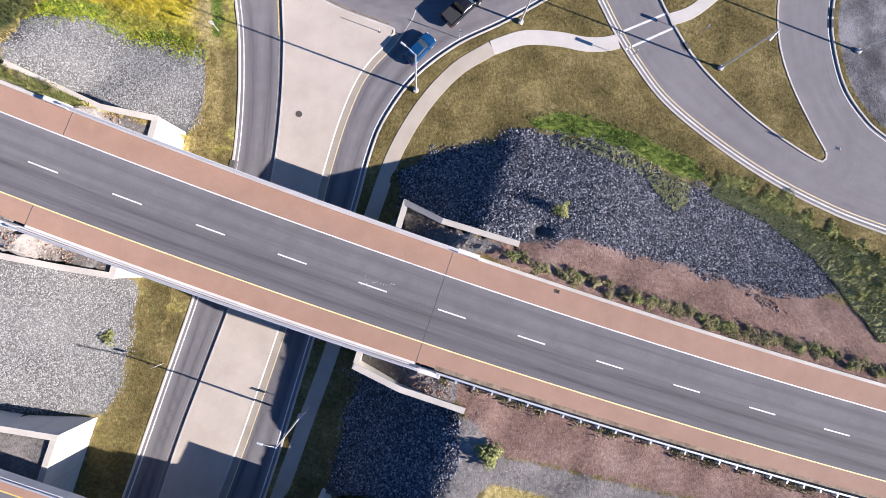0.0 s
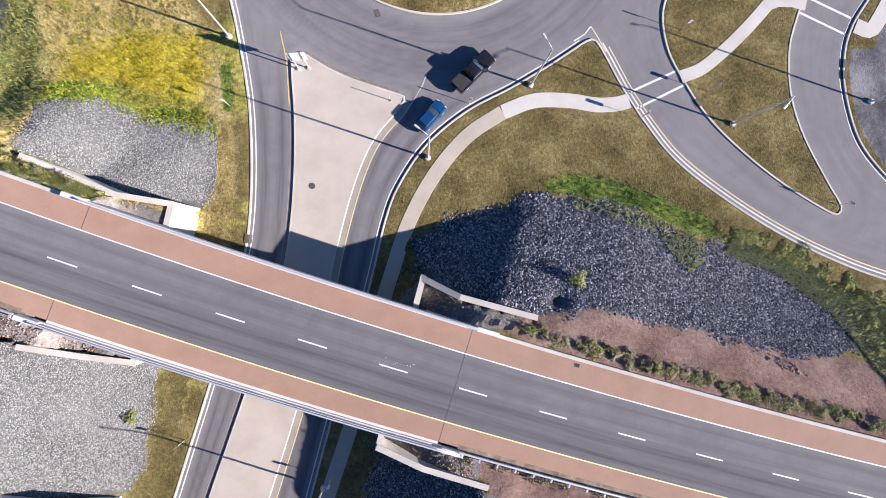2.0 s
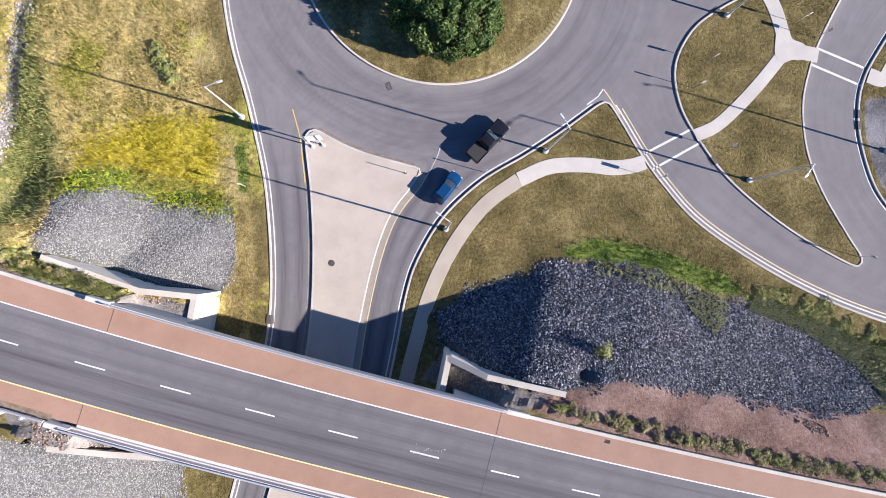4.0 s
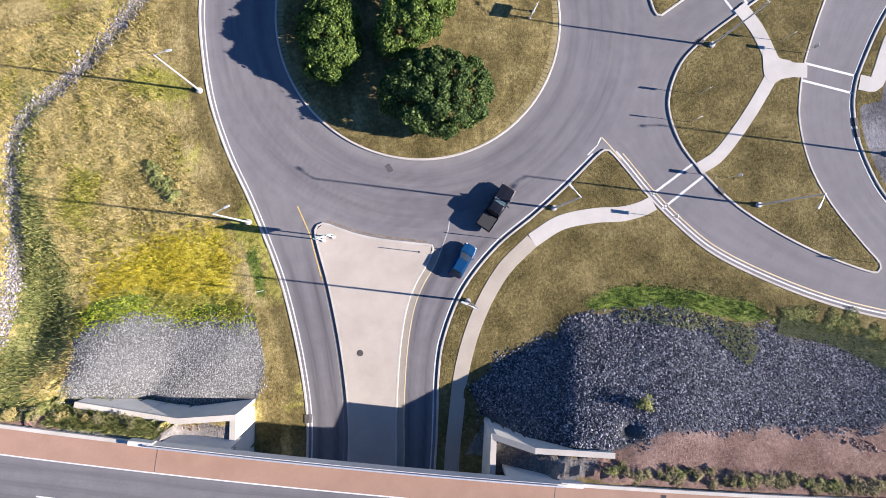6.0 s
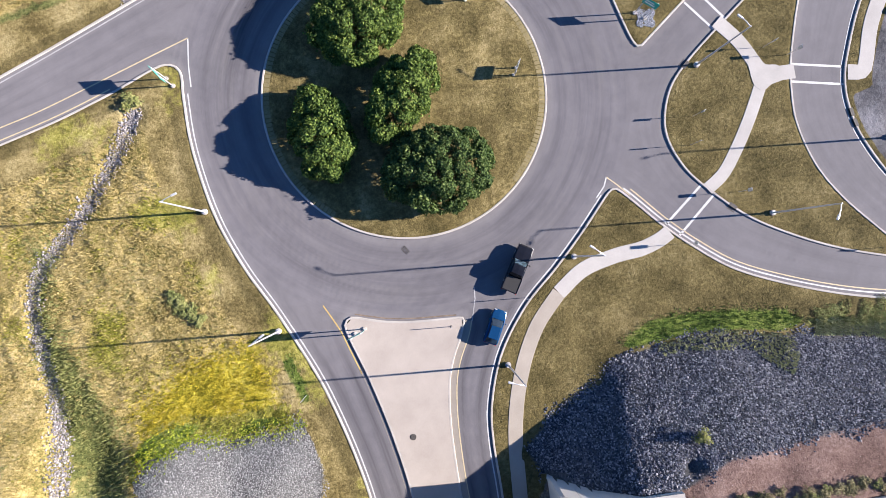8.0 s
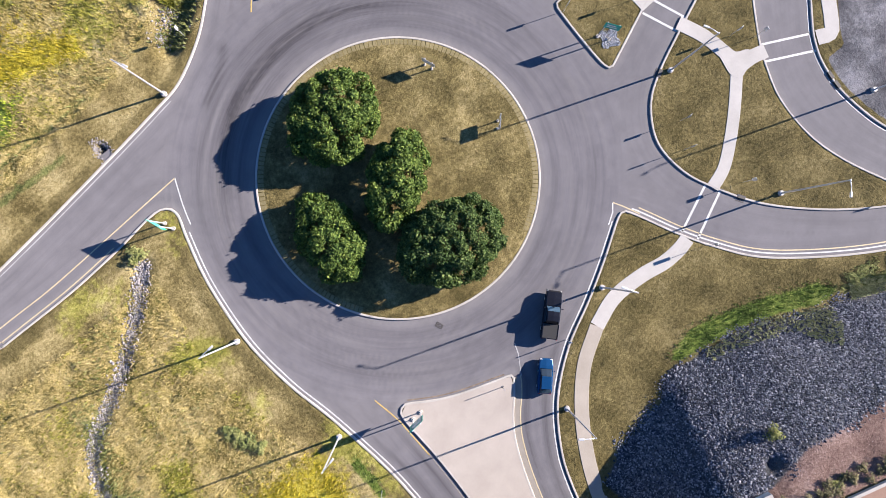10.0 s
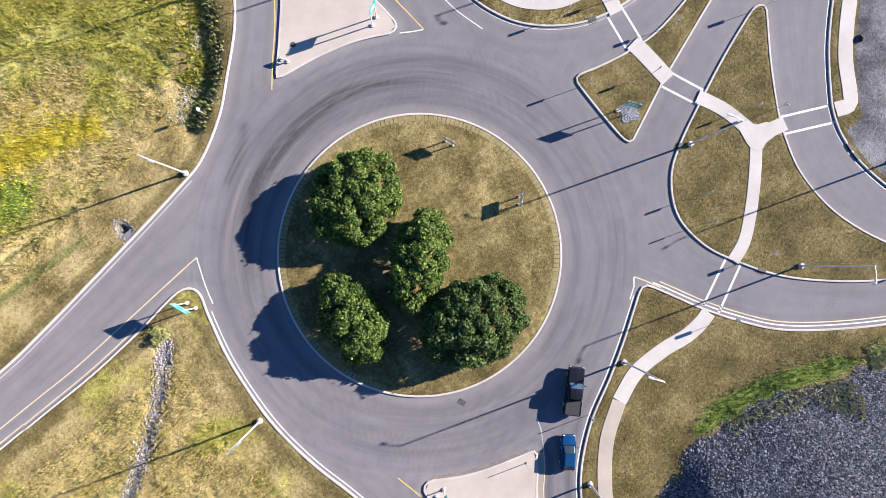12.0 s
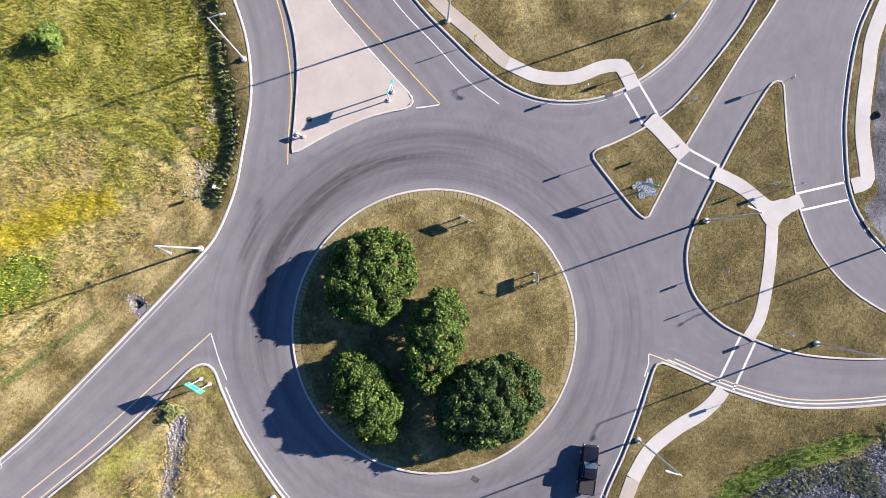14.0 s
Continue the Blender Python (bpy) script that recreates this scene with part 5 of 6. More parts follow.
guide_sign(14.9, 52.45, 49, 1.75, 0.95, 1.15, M_SIGN_BACK, CHEVRON_L, 1, 0.92, 0.16)
guide_sign(12.5, 63.1, -68, 1.75, 0.95, 1.15, M_SIGN_BACK, CHEVRON_L, 1, 0.98, 0.16)
guide_sign(3.25, 83.1, -58, 0.8, 0.45, 0.35, M_WHITE_SIGN, "pale sign on two short posts at the median nose", 1, 0.8)


def small_sign(x, y, turn, shape, material, height=2.3, label="small road sign on a thin steel post"):
    ob = empty("road_sign", label, "road sign", pose(x, y, land_z(x, y), 0, 0, turn), "small road signs")
    part("post", tube(bmesh.new(), (0, 0, -0.2), (0, 0, height + 0.5), 0.035, 0.035, 6), M_STEEL, ob)
    bm = bmesh.new()
    if shape == "diamond":
        bmesh.ops.create_cube(bm, size=1, matrix=Matrix.Translation((0, -0.05, height + 0.15)) @ pose(0, 0, 0, 0, 45) @ Matrix.Diagonal((0.62, 0.02, 0.62, 1)))
    else:
        box(bm, -0.20, 0.20, -0.06, -0.04, height - 0.35, height + 0.5, 0.008)
    plate = part("plate", bm, material, ob)
    bm = bmesh.new()
    box(bm, -0.13, 0.13, -0.072, -0.062, height + 0.08, height + 0.16)
    part("symbol", bm, M_BLACK, plate)
    return ob


for x, y, turn, shape, material in ((-23.1, 26.8, 10, "square", M_SIGN_BACK), (33.0, 39.1, 20, "square", M_SIGN_BACK), (34.4, 28.4, 70, "square", M_SIGN_BACK),
                                    (-8.1, 83.9, 40, "square", M_SIGN_BACK), (43.0, 57.6, 60, "square", M_SIGN_BACK), (50.2, 14.4, -40, "diamond", M_SIGN_BACK), (54.0, 52.2, 60, "square", M_SIGN_BACK),
                                    (26.7, 79.3, -12, "square", M_YELLOW_SIGN), (33.55, 66.65, 30, "square", M_SIGN_BACK), (5.2, 27.0, -16, "square", M_SIGN_BACK), (25.9, 25.2, 70, "square", M_SIGN_BACK),
                                    (40.2, 64.4, 40, "square", M_SIGN_BACK), (46.9, 41.5, 80, "square", M_SIGN_BACK), (30.0, 58.5, 20, "square", M_SIGN_BACK), (-28.3, -12.1, 20, "square", M_SIGN_BACK),
                                    (-11.6, -17.0, 20, "square", M_SIGN_BACK), (37.6, 54.4, 30, "square", M_SIGN_BACK), (44.5, 43.5, 20, "square", M_SIGN_BACK), (31.2, 36.0, 0, "square", M_SIGN_BACK)):
    small_sign(x, y, turn, shape, material)


def manhole(x, y, r, z):
    ob = empty("manhole", "round cast iron manhole cover set in the surface", "manhole cover", pose(x, y, z), "manholes")
    bm = bmesh.new()
    bmesh.ops.create_cone(bm, cap_ends=True, segments=28, radius1=r + 0.05, radius2=r + 0.03, depth=0.03)
    part("frame", bm, M_IRON, ob)
    bm = bmesh.new()
    bmesh.ops.create_cone(bm, cap_ends=True, segments=24, radius1=r - 0.02, radius2=r - 0.03, depth=0.03, matrix=Matrix.Translation((0, 0, 0.012)))
    for k in range(6):
        a = k * math.pi / 3
        bmesh.ops.create_cube(bm, size=1, matrix=pose(0.5 * r * math.cos(a), 0.5 * r * math.sin(a), 0.032, 0, 0, math.degrees(a)) @ Matrix.Diagonal((r * 0.7, 0.04, 0.012, 1)))
    part("lid", bm, M_IRON, ob)
    return ob


manhole(-13.55, 17.25, 0.34, 0.15)
manhole(5.3, 84.05, 0.30, 0.15)
ob = empty("marker_post", "thin steel marker post on the concrete median", "post", pose(-4.3, 27.4, 0.14))
part("post", tube(bmesh.new(), (0, 0, -0.1), (0, 0, 1.9), 0.04, 0.04, 8), M_STEEL, ob)
part("base_plate", tube(bmesh.new(), (0, 0, 0.0), (0, 0, 0.03), 0.15, 0.14, 12), M_DARKSTEEL, ob)


def drain(x, y, turn, z=0.004, k=1.0):
    ob = empty("storm_drain", "iron storm drain grate at the kerb", "storm drain", pose(x, y, z, 0, 0, turn) @ Matrix.Diagonal((k, k, 1, 1)), "storm drains")
    bm = bmesh.new()
    box(bm, -0.45, 0.45, -0.30, -0.25, -0.02, 0.016)
    box(bm, -0.45, 0.45, 0.25, 0.30, -0.02, 0.016)
    box(bm, -0.45, -0.40, -0.25, 0.25, -0.02, 0.016)
    box(bm, 0.40, 0.45, -0.25, 0.25, -0.02, 0.016)
    part("frame", bm, M_IRON, ob)
    for n in range(7):
        bm = bmesh.new()
        box(bm, -0.36 + n * 0.115, -0.31 + n * 0.115, -0.25, 0.25, -0.015, 0.012)
        part("grate_bar", bm, M_IRON, ob)
    return ob


drain(-5.7, 37.9, 112)


def kerb_inlet(key, x, y):
    """Cast iron hood let into the kerb over a black plate for the slot's shade."""
    line, closed = kerbs[key]
    k = int(np.argmin(np.hypot(line[:, 0] - x, line[:, 1] - y)))
    nx, ny = normals_2d(line, closed)[k]
    side = 1 if inside(lands[key], line[k:k + 1, 0] + nx * 0.3, line[k:k + 1, 1] + ny * 0.3)[0] else -1
    m = pose(line[k, 0], line[k, 1], 0.0, 0, 0, math.degrees(math.atan2(ny * side, nx * side)) - 90)
    ob = empty("storm_drain", "dark cast iron storm drain inlet set into the kerb", "storm drain", m, "storm drains")
    bm = bmesh.new()
    box(bm, -0.52, 0.52, -0.03, 0.42, 0.135, 0.172, 0.012)
    part("hood", bm, M_IRON, ob)
    for sx in (-0.5, 0.5):
        bm = bmesh.new()
        box(bm, sx - 0.03, sx + 0.03, -0.028, 0.40, 0.0, 0.134)
        part("cheek", bm, M_IRON, ob)
    # The slot is no hole: its shade is a thin black plate.
    bm = bmesh.new()
    box(bm, -0.47, 0.47, -0.024, -0.012, 0.01, 0.133)
    part("slot_shade", bm, M_BLACK, ob, "black plate standing for the shade in the slot under the hood")
    bm = bmesh.new()
    box(bm, -0.52, 0.52, -0.42, -0.36, -0.02, 0.014)
    box(bm, -0.52, 0.52, -0.09, -0.04, -0.02, 0.014)
    for k in range(9):
        box(bm, -0.50 + k * 0.12, -0.46 + k * 0.12, -0.36, -0.09, -0.015, 0.012)
    part("grate", bm, M_IRON, ob)
    return ob


for key, x, y in (("fork", 34.5, 45.4), ("fork", 33.0, 27.4), ("east", 51.6, 31.9), ("north_east", 36.2, 64.1), ("east", 51.55, 30.2), ("west", -21.0, 11.0)):
    kerb_inlet(key, x, y)
p = hw_place(9.6, 5.55)
drain(p[0], p[1], -17, float(hw_z(9.6)) + 0.005, 0.62)
flecks = np.random.default_rng(3)
bm = bmesh.new()
for k in range(20):
    u, w = flecks.uniform(-9.9, -6.4), flecks.normal(0.75, 0.35)
    p = hw_place(u, w)
    r = flecks.uniform(0.018, 0.042)
    bmesh.ops.create_cone(bm, cap_ends=True, segments=6, radius1=r, radius2=r * 0.7, depth=0.02, matrix=pose(p[0], p[1], float(hw_z(u)) + 0.012, 0, 0, 60 * w) @ Matrix.Diagonal((1.6, 1, 1, 1)))
me = bpy.data.meshes.new("road_debris")
bm.to_mesh(me)
bm.free()
me.materials.append(M_WHITE)
tagged(new("road_debris", me), "scattered white flecks of debris on the highway lane", "debris", kind="stuff")


bm = bmesh.new()
bmesh.ops.create_icosphere(bm, subdivisions=3, radius=0.5)
for v in bm.verts:
    v.co *= 0.85 + 0.4 * noise.noise(v.co * 2.3)
    v.co.z = max(v.co.z * 0.8, -0.2)
ob = empty("boulder", "low dark boulder on the bare gravel lot", "rock", pose(61.5, 41.5, land_z(61.5, 41.5) + 0.1))
part("stone", bm, M_RUBBLE, ob)


# ---------------------------------------------------------------- vehicles
def ring_section(bm, stations):
    """Loft of closed sections: each (y, [(x, z), ...])."""
    rows = [[bm.verts.new((x, y, z)) for x, z in sec] for y, sec in stations]
    k = len(rows[0])
    for a, b in zip(rows[:-1], rows[1:]):
        for j in range(k):
            bm.faces.new((a[j], a[(j + 1) % k], b[(j + 1) % k], b[j]))
    bm.faces.new(rows[0][::-1])
    bm.faces.new(rows[-1])
    bmesh.ops.recalc_face_normals(bm, faces=bm.faces)
    return bm


def body_section(w, z0, z1, tuck=0.06, crown=0.04):
    return [(-w + tuck, z0), (w - tuck, z0), (w, z0 + 0.15), (w, (z0 + z1) / 2), (w - tuck * 0.7, z1 - 0.04), (w - tuck * 2.2, z1), (0, z1 + crown), (-w + tuck * 2.2, z1), (-w + tuck * 0.7, z1 - 0.04), (-w, (z0 + z1) / 2), (-w, z0 + 0.15)]


def wheels(ob, half, ys, r):
    for y in ys:
        for sx in (-1, 1):
            bm = tube(bmesh.new(), (sx * (half - 0.24), y, r), (sx * half, y, r), r, r, 22)
            bmesh.ops.bevel(bm, geom=[e for e in bm.edges if e.is_boundary is False and abs(e.verts[0].co.x - e.verts[1].co.x) < 1e-4], offset=0.03, segments=1, affect="EDGES")
            wh = part("wheel", bm, M_BLACK, ob)
            part("rim", tube(bmesh.new(), (sx * (half - 0.05), y, r), (sx * (half + 0.006), y, r), r * 0.62, r * 0.58, 16), M_STEEL, wh)


def pickup(m):
    ob = empty("pickup_truck", "black crew-cab pickup truck driving on the ring road", "pickup truck", m, "vehicles")
    h = 0.98
    part("body", ring_section(bmesh.new(), [(2.92, body_section(0.82, 0.48, 0.92)), (2.78, body_section(0.95, 0.42, 1.08)), (2.0, body_section(h, 0.40, 1.18)), (1.15, body_section(h, 0.40, 1.22)),
                                            (0.2, body_section(h, 0.40, 1.24)), (-0.95, body_section(h, 0.40, 1.26)), (-1.02, body_section(h, 0.40, 0.96)), (-2.75, body_section(h, 0.42, 0.96)), (-2.86, body_section(h - 0.02, 0.48, 0.94))]), M_TRUCK, ob)
    part("cab", ring_section(bmesh.new(), [(1.12, body_section(0.86, 1.2, 1.26)), (0.45, body_section(0.80, 1.2, 1.84)), (0.0, body_section(0.79, 1.2, 1.90)), (-0.62, body_section(0.79, 1.2, 1.88)), (-0.96, body_section(0.82, 1.2, 1.30))]), M_TRUCK, ob)
    bm = bmesh.new()
    v = [bm.verts.new(c) for c in ((-0.78, 1.05, 1.30), (0.78, 1.05, 1.30), (0.70, 0.50, 1.82), (-0.70, 0.50, 1.82))]
    bm.faces.new(v)
    bmesh.ops.solidify(bm, geom=bm.faces[:], thickness=0.02)
    bmesh.ops.translate(bm, verts=bm.verts, vec=(0, 0.02, 0.03))
    part("windscreen", bm, M_SCREEN, ob, "windscreen glass with a pale blue sky reflection in its colour")
    for sx in (-1, 1):
        bm = bmesh.new()
        box(bm, sx * 0.815 - 0.02, sx * 0.815 + 0.02, -0.75, 0.62, 1.32, 1.72, 0.01)
        part("side_window", bm, M_GLASS, ob)
        bm = bmesh.new()
        box(bm, min(sx * h, sx * 0.88), max(sx * h, sx * 0.88), -2.78, -1.02, 0.94, 1.28, 0.03)
        part("bed_side", bm, M_TRUCK, ob)
        bm = bmesh.new()
        box(bm, sx * 1.10 - 0.12, sx * 1.10 + 0.12, 0.78, 0.90, 1.24, 1.44, 0.03)
        part("mirror", bm, M_TRUCK, ob)
        bm = bmesh.new()
        box(bm, sx * 0.72 - 0.16, sx * 0.72 + 0.16, 2.80, 2.92, 0.78, 0.94, 0.03)
        part("headlight", bm, M_LENS, ob)
        bm = bmesh.new()
        box(bm, sx * 0.88 - 0.08, sx * 0.88 + 0.08, -2.90, -2.83, 0.80, 1.14, 0.02)
        part("tail_light", bm, M_RED, ob)
    bm = bmesh.new()
    box(bm, -0.88, 0.88, -2.84, -2.75, 0.60, 1.26, 0.02)
    part("tailgate", bm, M_TRUCK, ob)
    bm = bmesh.new()
    box(bm, -0.87, 0.87, -2.74, -1.03, 1.20, 1.24, 0.01)
    part("bed_cover", bm, M_BLACK, ob, "black tonneau cover")
    bm = bmesh.new()
    box(bm, -0.93, 0.93, 2.84, 3.0, 0.50, 0.72, 0.05)
    part("bumper", bm, M_DARKSTEEL, ob)
    wheels(ob, 0.97, (1.85, -1.75), 0.39)
    return ob


def hatchback(m):
    ob = empty("hatchback_car", "bright blue compact hatchback driving on the approach", "car", m, "vehicles")
    h = 0.89
    part("body", ring_section(bmesh.new(), [(2.10, body_section(0.66, 0.36, 0.62)), (1.95, body_section(0.80, 0.28, 0.76)), (1.3, body_section(h, 0.24, 0.90)), (0.6, body_section(h, 0.24, 0.98)),
                                            (-0.8, body_section(h, 0.24, 1.00)), (-1.7, body_section(h, 0.26, 0.98)), (-2.02, body_section(0.82, 0.32, 0.86)), (-2.10, body_section(0.72, 0.40, 0.70))]), M_BLUE, ob)
    part("cabin", ring_section(bmesh.new(), [(0.95, body_section(0.72, 0.92, 0.98)), (0.22, body_section(0.66, 0.92, 1.42)), (-0.35, body_section(0.66, 0.92, 1.50)), (-1.35, body_section(0.66, 0.92, 1.44)), (-1.95, body_section(0.70, 0.9, 1.0))]), M_GLASS, ob, "dark tinted cabin glass")
    bm = bmesh.new()
    box(bm, -0.58, 0.58, -1.38, 0.12, 1.47, 1.545, 0.03)
    part("roof", bm, M_BLUE, ob)
    for sx in (-1, 1):
        bm = bmesh.new()
        box(bm, sx * 1.0 - 0.09, sx * 1.0 + 0.09, 0.62, 0.74, 0.92, 1.06, 0.03)
        part("mirror", bm, M_BLUE, ob)
        bm = bmesh.new()
        box(bm, sx * 0.60 - 0.14, sx * 0.60 + 0.14, 1.88, 2.05, 0.62, 0.74, 0.03)
        part("headlight", bm, M_LENS, ob)
        bm = bmesh.new()
        box(bm, sx * 0.66 - 0.10, sx * 0.66 + 0.10, -2.10, -2.02, 0.70, 0.86, 0.02)
        part("tail_light", bm, M_RED, ob)
    wheels(ob, 0.88, (1.28, -1.3), 0.31)
    return ob


pickup(pose(5.6, 30.6, 0.0, 0, 0, -46))
hatchback(pose(0.5, 25.35, 0.0, 0, 0, -42))


# ---------------------------------------------------------------- plants
rng = np.random.default_rng(7)


def leaf_cards(centres, normals, size, spread=0.5):
    """Small folded leaf sprays: two triangles each side of a midrib."""
    n = len(centres)
    up = normals + rng.normal(0, spread, (n, 3))
    up /= np.linalg.norm(up, axis=1)[:, None]
    side = np.cross(up, rng.normal(0, 1, (n, 3)))
    side /= np.linalg.norm(side, axis=1)[:, None]
    fwd = np.cross(side, up)
    s = size * rng.uniform(0.6, 1.35, (n, 1))
    a = centres - fwd * s * 0.6
    b = centres + side * s * 0.42 - up * s * 0.16
    c = centres + fwd * s * 0.7 - up * s * 0.1
    d = centres - side * s * 0.42 - up * s * 0.16
    verts = np.stack([a, b, c, d], 1).reshape(-1, 3)
    k = np.arange(n)[:, None] * 4
    faces = np.concatenate([k + np.array([[0, 1, 2]]), k + np.array([[0, 2, 3]])], 0)
    return verts, faces


def child(ob, parent):
    ob.parent = parent
    return ob


def broad_tree(x, y, rx, ry, turn, height, material, label, leaves=12000, size=0.34):
    """Crown of leafy clumps carried on limbs; gaps between the clumps show the dark inside."""
    z0 = land_z(x, y)
    ob = empty("tree", label, "tree", pose(x, y, z0), "roundabout trees")
    bm = bmesh.new()
    tube(bm, (0, 0, -0.3), (0.1, 0.05, 1.3), 0.26, 0.19, 10)
    part("trunk", bm, M_BARK, ob)
    c, s = math.cos(radians(turn)), math.sin(radians(turn))
    cz, rz = height * 0.44, height * 0.56
    clumps = int(rx * ry * 2.8)
    ga = np.arange(clumps)
    up = 1 - 1.35 * (ga + 0.5) / clumps
    th = ga * 2.39996 + rng.normal(0, 0.25, clumps)
    flat = np.sqrt(np.maximum(0, 1 - up ** 2))
    cd = np.stack([np.cos(th) * flat, np.sin(th) * flat, up], 1)
    reach = rng.uniform(0.74, 0.87, clumps)
    cr = rng.uniform(0.75, 1.35, clumps)
    centre = cd * reach[:, None] * np.array([rx, ry, rz])
    pick = rng.integers(0, clumps, leaves)
    d = rng.normal(0, 1, (leaves, 3)) + cd[pick] * 0.9
    d /= np.linalg.norm(d, axis=1)[:, None]
    r = cr[pick] * rng.uniform(0.55, 1.0, leaves) ** 0.6
    wisp = rng.uniform(0, 1, leaves) < 0.02
    r = np.where(wisp, r * rng.uniform(1.1, 1.45, leaves), r)
    q = centre[pick] + d * r[:, None] * np.array([1, 1, 0.8])
    q[:, 2] = np.maximum(q[:, 2] + cz, 0.25)
    pts = np.stack([q[:, 0] * c - q[:, 1] * s, q[:, 0] * s + q[:, 1] * c, q[:, 2]], 1)
    dn3 = np.stack([d[:, 0] * c - d[:, 1] * s, d[:, 0] * s + d[:, 1] * c, d[:, 2]], 1)
    v, f = leaf_cards(pts, dn3, size, 0.6)
    child(fast_mesh("crown", v, f, material), ob)
    for k in range(9):
        e = centre[k * (clumps // 9)]
        e = np.array([e[0] * c - e[1] * s, e[0] * s + e[1] * c, e[2] + cz])
        mid = e * 0.5 + np.array([0, 0, 0.5])
        bm = tube(bmesh.new(), (0.08, 0.04, 1.0), tuple(mid), 0.12, 0.06, 7)
        tube(bm, tuple(mid), tuple(e), 0.06, 0.02, 6)
        part("limb", bm, M_BARK, ob)
    return ob


TREE_L = "dense rounded dark green broadleaf tree on the roundabout"
broad_tree(-0.3, 64.5, 6.2, 5.0, 27, 4.3, M_LEAF, TREE_L, 27000, 0.27)
broad_tree(-9.2, 53.9, 3.3, 5.9, -12, 3.65, M_LEAF, TREE_L, 21000, 0.27)
broad_tree(0.9, 54.3, 3.2, 6.3, -52, 4.5, M_LEAF, TREE_L, 21500, 0.27)
broad_tree(1.5, 44.9, 6.9, 5.1, -8, 5.1, M_LEAF_DARK, "broad dark green tree with grey-green sprays on the roundabout", 29000, 0.27)


def shrub(x, y, r, h, material, label, leaves=240, size=0.22, name="shrub"):
    ob = empty(name, label, "shrub", pose(x, y, land_z(x, y)), "shrubs")
    bm = bmesh.new()
    for k in range(4):
        a = k * 1.6 + x
        tube(bm, (0, 0, -0.1), (0.4 * r * math.cos(a), 0.4 * r * math.sin(a), h * 0.7), 0.03, 0.01, 5)
    part("stem", bm, M_BARK, ob)
    d = rng.normal(0, 1, (leaves, 3))
    d /= np.linalg.norm(d, axis=1)[:, None]
    d[:, 2] = np.abs(d[:, 2])
    lob = 1 + 0.3 * np.sin(3 * np.arctan2(d[:, 1], d[:, 0]) + x * 3)
    pts = d * np.array([r, r, h * 0.75]) * (rng.uniform(0.45, 1.05, leaves) * lob)[:, None] + np.array([0, 0, h * 0.2])
    v, f = leaf_cards(pts, d + np.array([0.35, -0.1, 0.8]), size, 0.6)
    child(fast_mesh("foliage", v, f, material), ob)
    return ob


# shrubs along the foot of the highway kerb and round the slopes
for k in range(81):
    s = 4.6 + k * 0.72 + rng.uniform(-0.5, 0.5)
    p = hw_place(s, 7.35 + rng.uniform(-0.35, 0.75))
    shrub(p[0], p[1], rng.uniform(0.45, 0.95), rng.uniform(0.25, 0.65), M_SHRUB if rng.uniform() < 0.75 else M_WEED, "low scrubby green and brown shrub beside the highway kerb", 300, 0.13)
for k in range(34):
    s = -45 - k * 0.75 + rng.uniform(-0.6, 0.6)
    p = hw_place(s, 7.0 + rng.uniform(-0.3, 0.45))
    shrub(p[0], p[1], rng.uniform(0.45, 0.9), rng.uniform(0.25, 0.55), M_SHRUB if rng.uniform() < 0.6 else M_STRAW, "low scrubby green and brown shrub beside the highway kerb", 260, 0.13)
shrub(16.3, 6.0, 0.9, 1.9, M_WEED, "small yellow-green sapling among riprap stones", 320, 0.2, "sapling")
for x, y, r in ((-32.7, 43.4, 0.9), (-32.2, 42.2, 1.1), (-31.6, 41.0, 1.1), (-31.0, 39.9, 0.8)):
    shrub(x, y, r, 0.5, M_WEED, "low green bush standing in dry meadow grass", 420, 0.22)
shrub(-33.9, -9.0, 0.8, 0.9, M_WEED, "thin yellow-green sapling among pale riprap stones", 160, 0.2, "sapling")
shrub(-12.7, 109.8, 1.7, 2.4, M_GREEN, "dark green bush in tall yellow-green weeds", 900, 0.28)
shrub(8.4, -19.6, 1.3, 1.4, M_WEED, "green bush on the gravel bank", 520, 0.24)
shrub(-28.4, 66.6, 1.2, 0.9, M_WEED, "green bush at the head of a stony ditch", 420, 0.24)
for x, y in ((51.5, 2.5), (53, -0.5), (50.8, 5.0), (54.5, 3.0), (56, -2), (52.5, -4), (48.0, 6.3), (45.5, 7.8), (43.0, 8.6), (40.3, 10.2), (57.5, 1.0), (38.6, 10.9)):
    shrub(x + rng.uniform(-0.6, 0.6), y + rng.uniform(-0.6, 0.6), rng.uniform(1.0, 1.7), rng.uniform(0.18, 0.34), M_WEED, "loose grey-green shrub at the foot of the rock slope", 800, 0.15)


def scatter(test, count, box2):
    """Random places in a box that pass the test."""
    x = rng.uniform(box2[0], box2[1], count)
    y = rng.uniform(box2[2], box2[3], count)
    m = test(x, y)
    return x[m], y[m]


G2 = Z.reshape(len(gy), len(gx))


def many_z(x, y):
    i = np.clip(np.searchsorted(gx, x) - 1, 0, len(gx) - 2)
    j = np.clip(np.searchsorted(gy, y) - 1, 0, len(gy) - 2)
    u, v = (x - gx[i]) / (gx[i + 1] - gx[i]), (y - gy[j]) / (gy[j + 1] - gy[j])
    return (G2[j, i] * (1 - u) + G2[j, i + 1] * u) * (1 - v) + (G2[j + 1, i] * (1 - u) + G2[j + 1, i + 1] * u) * v


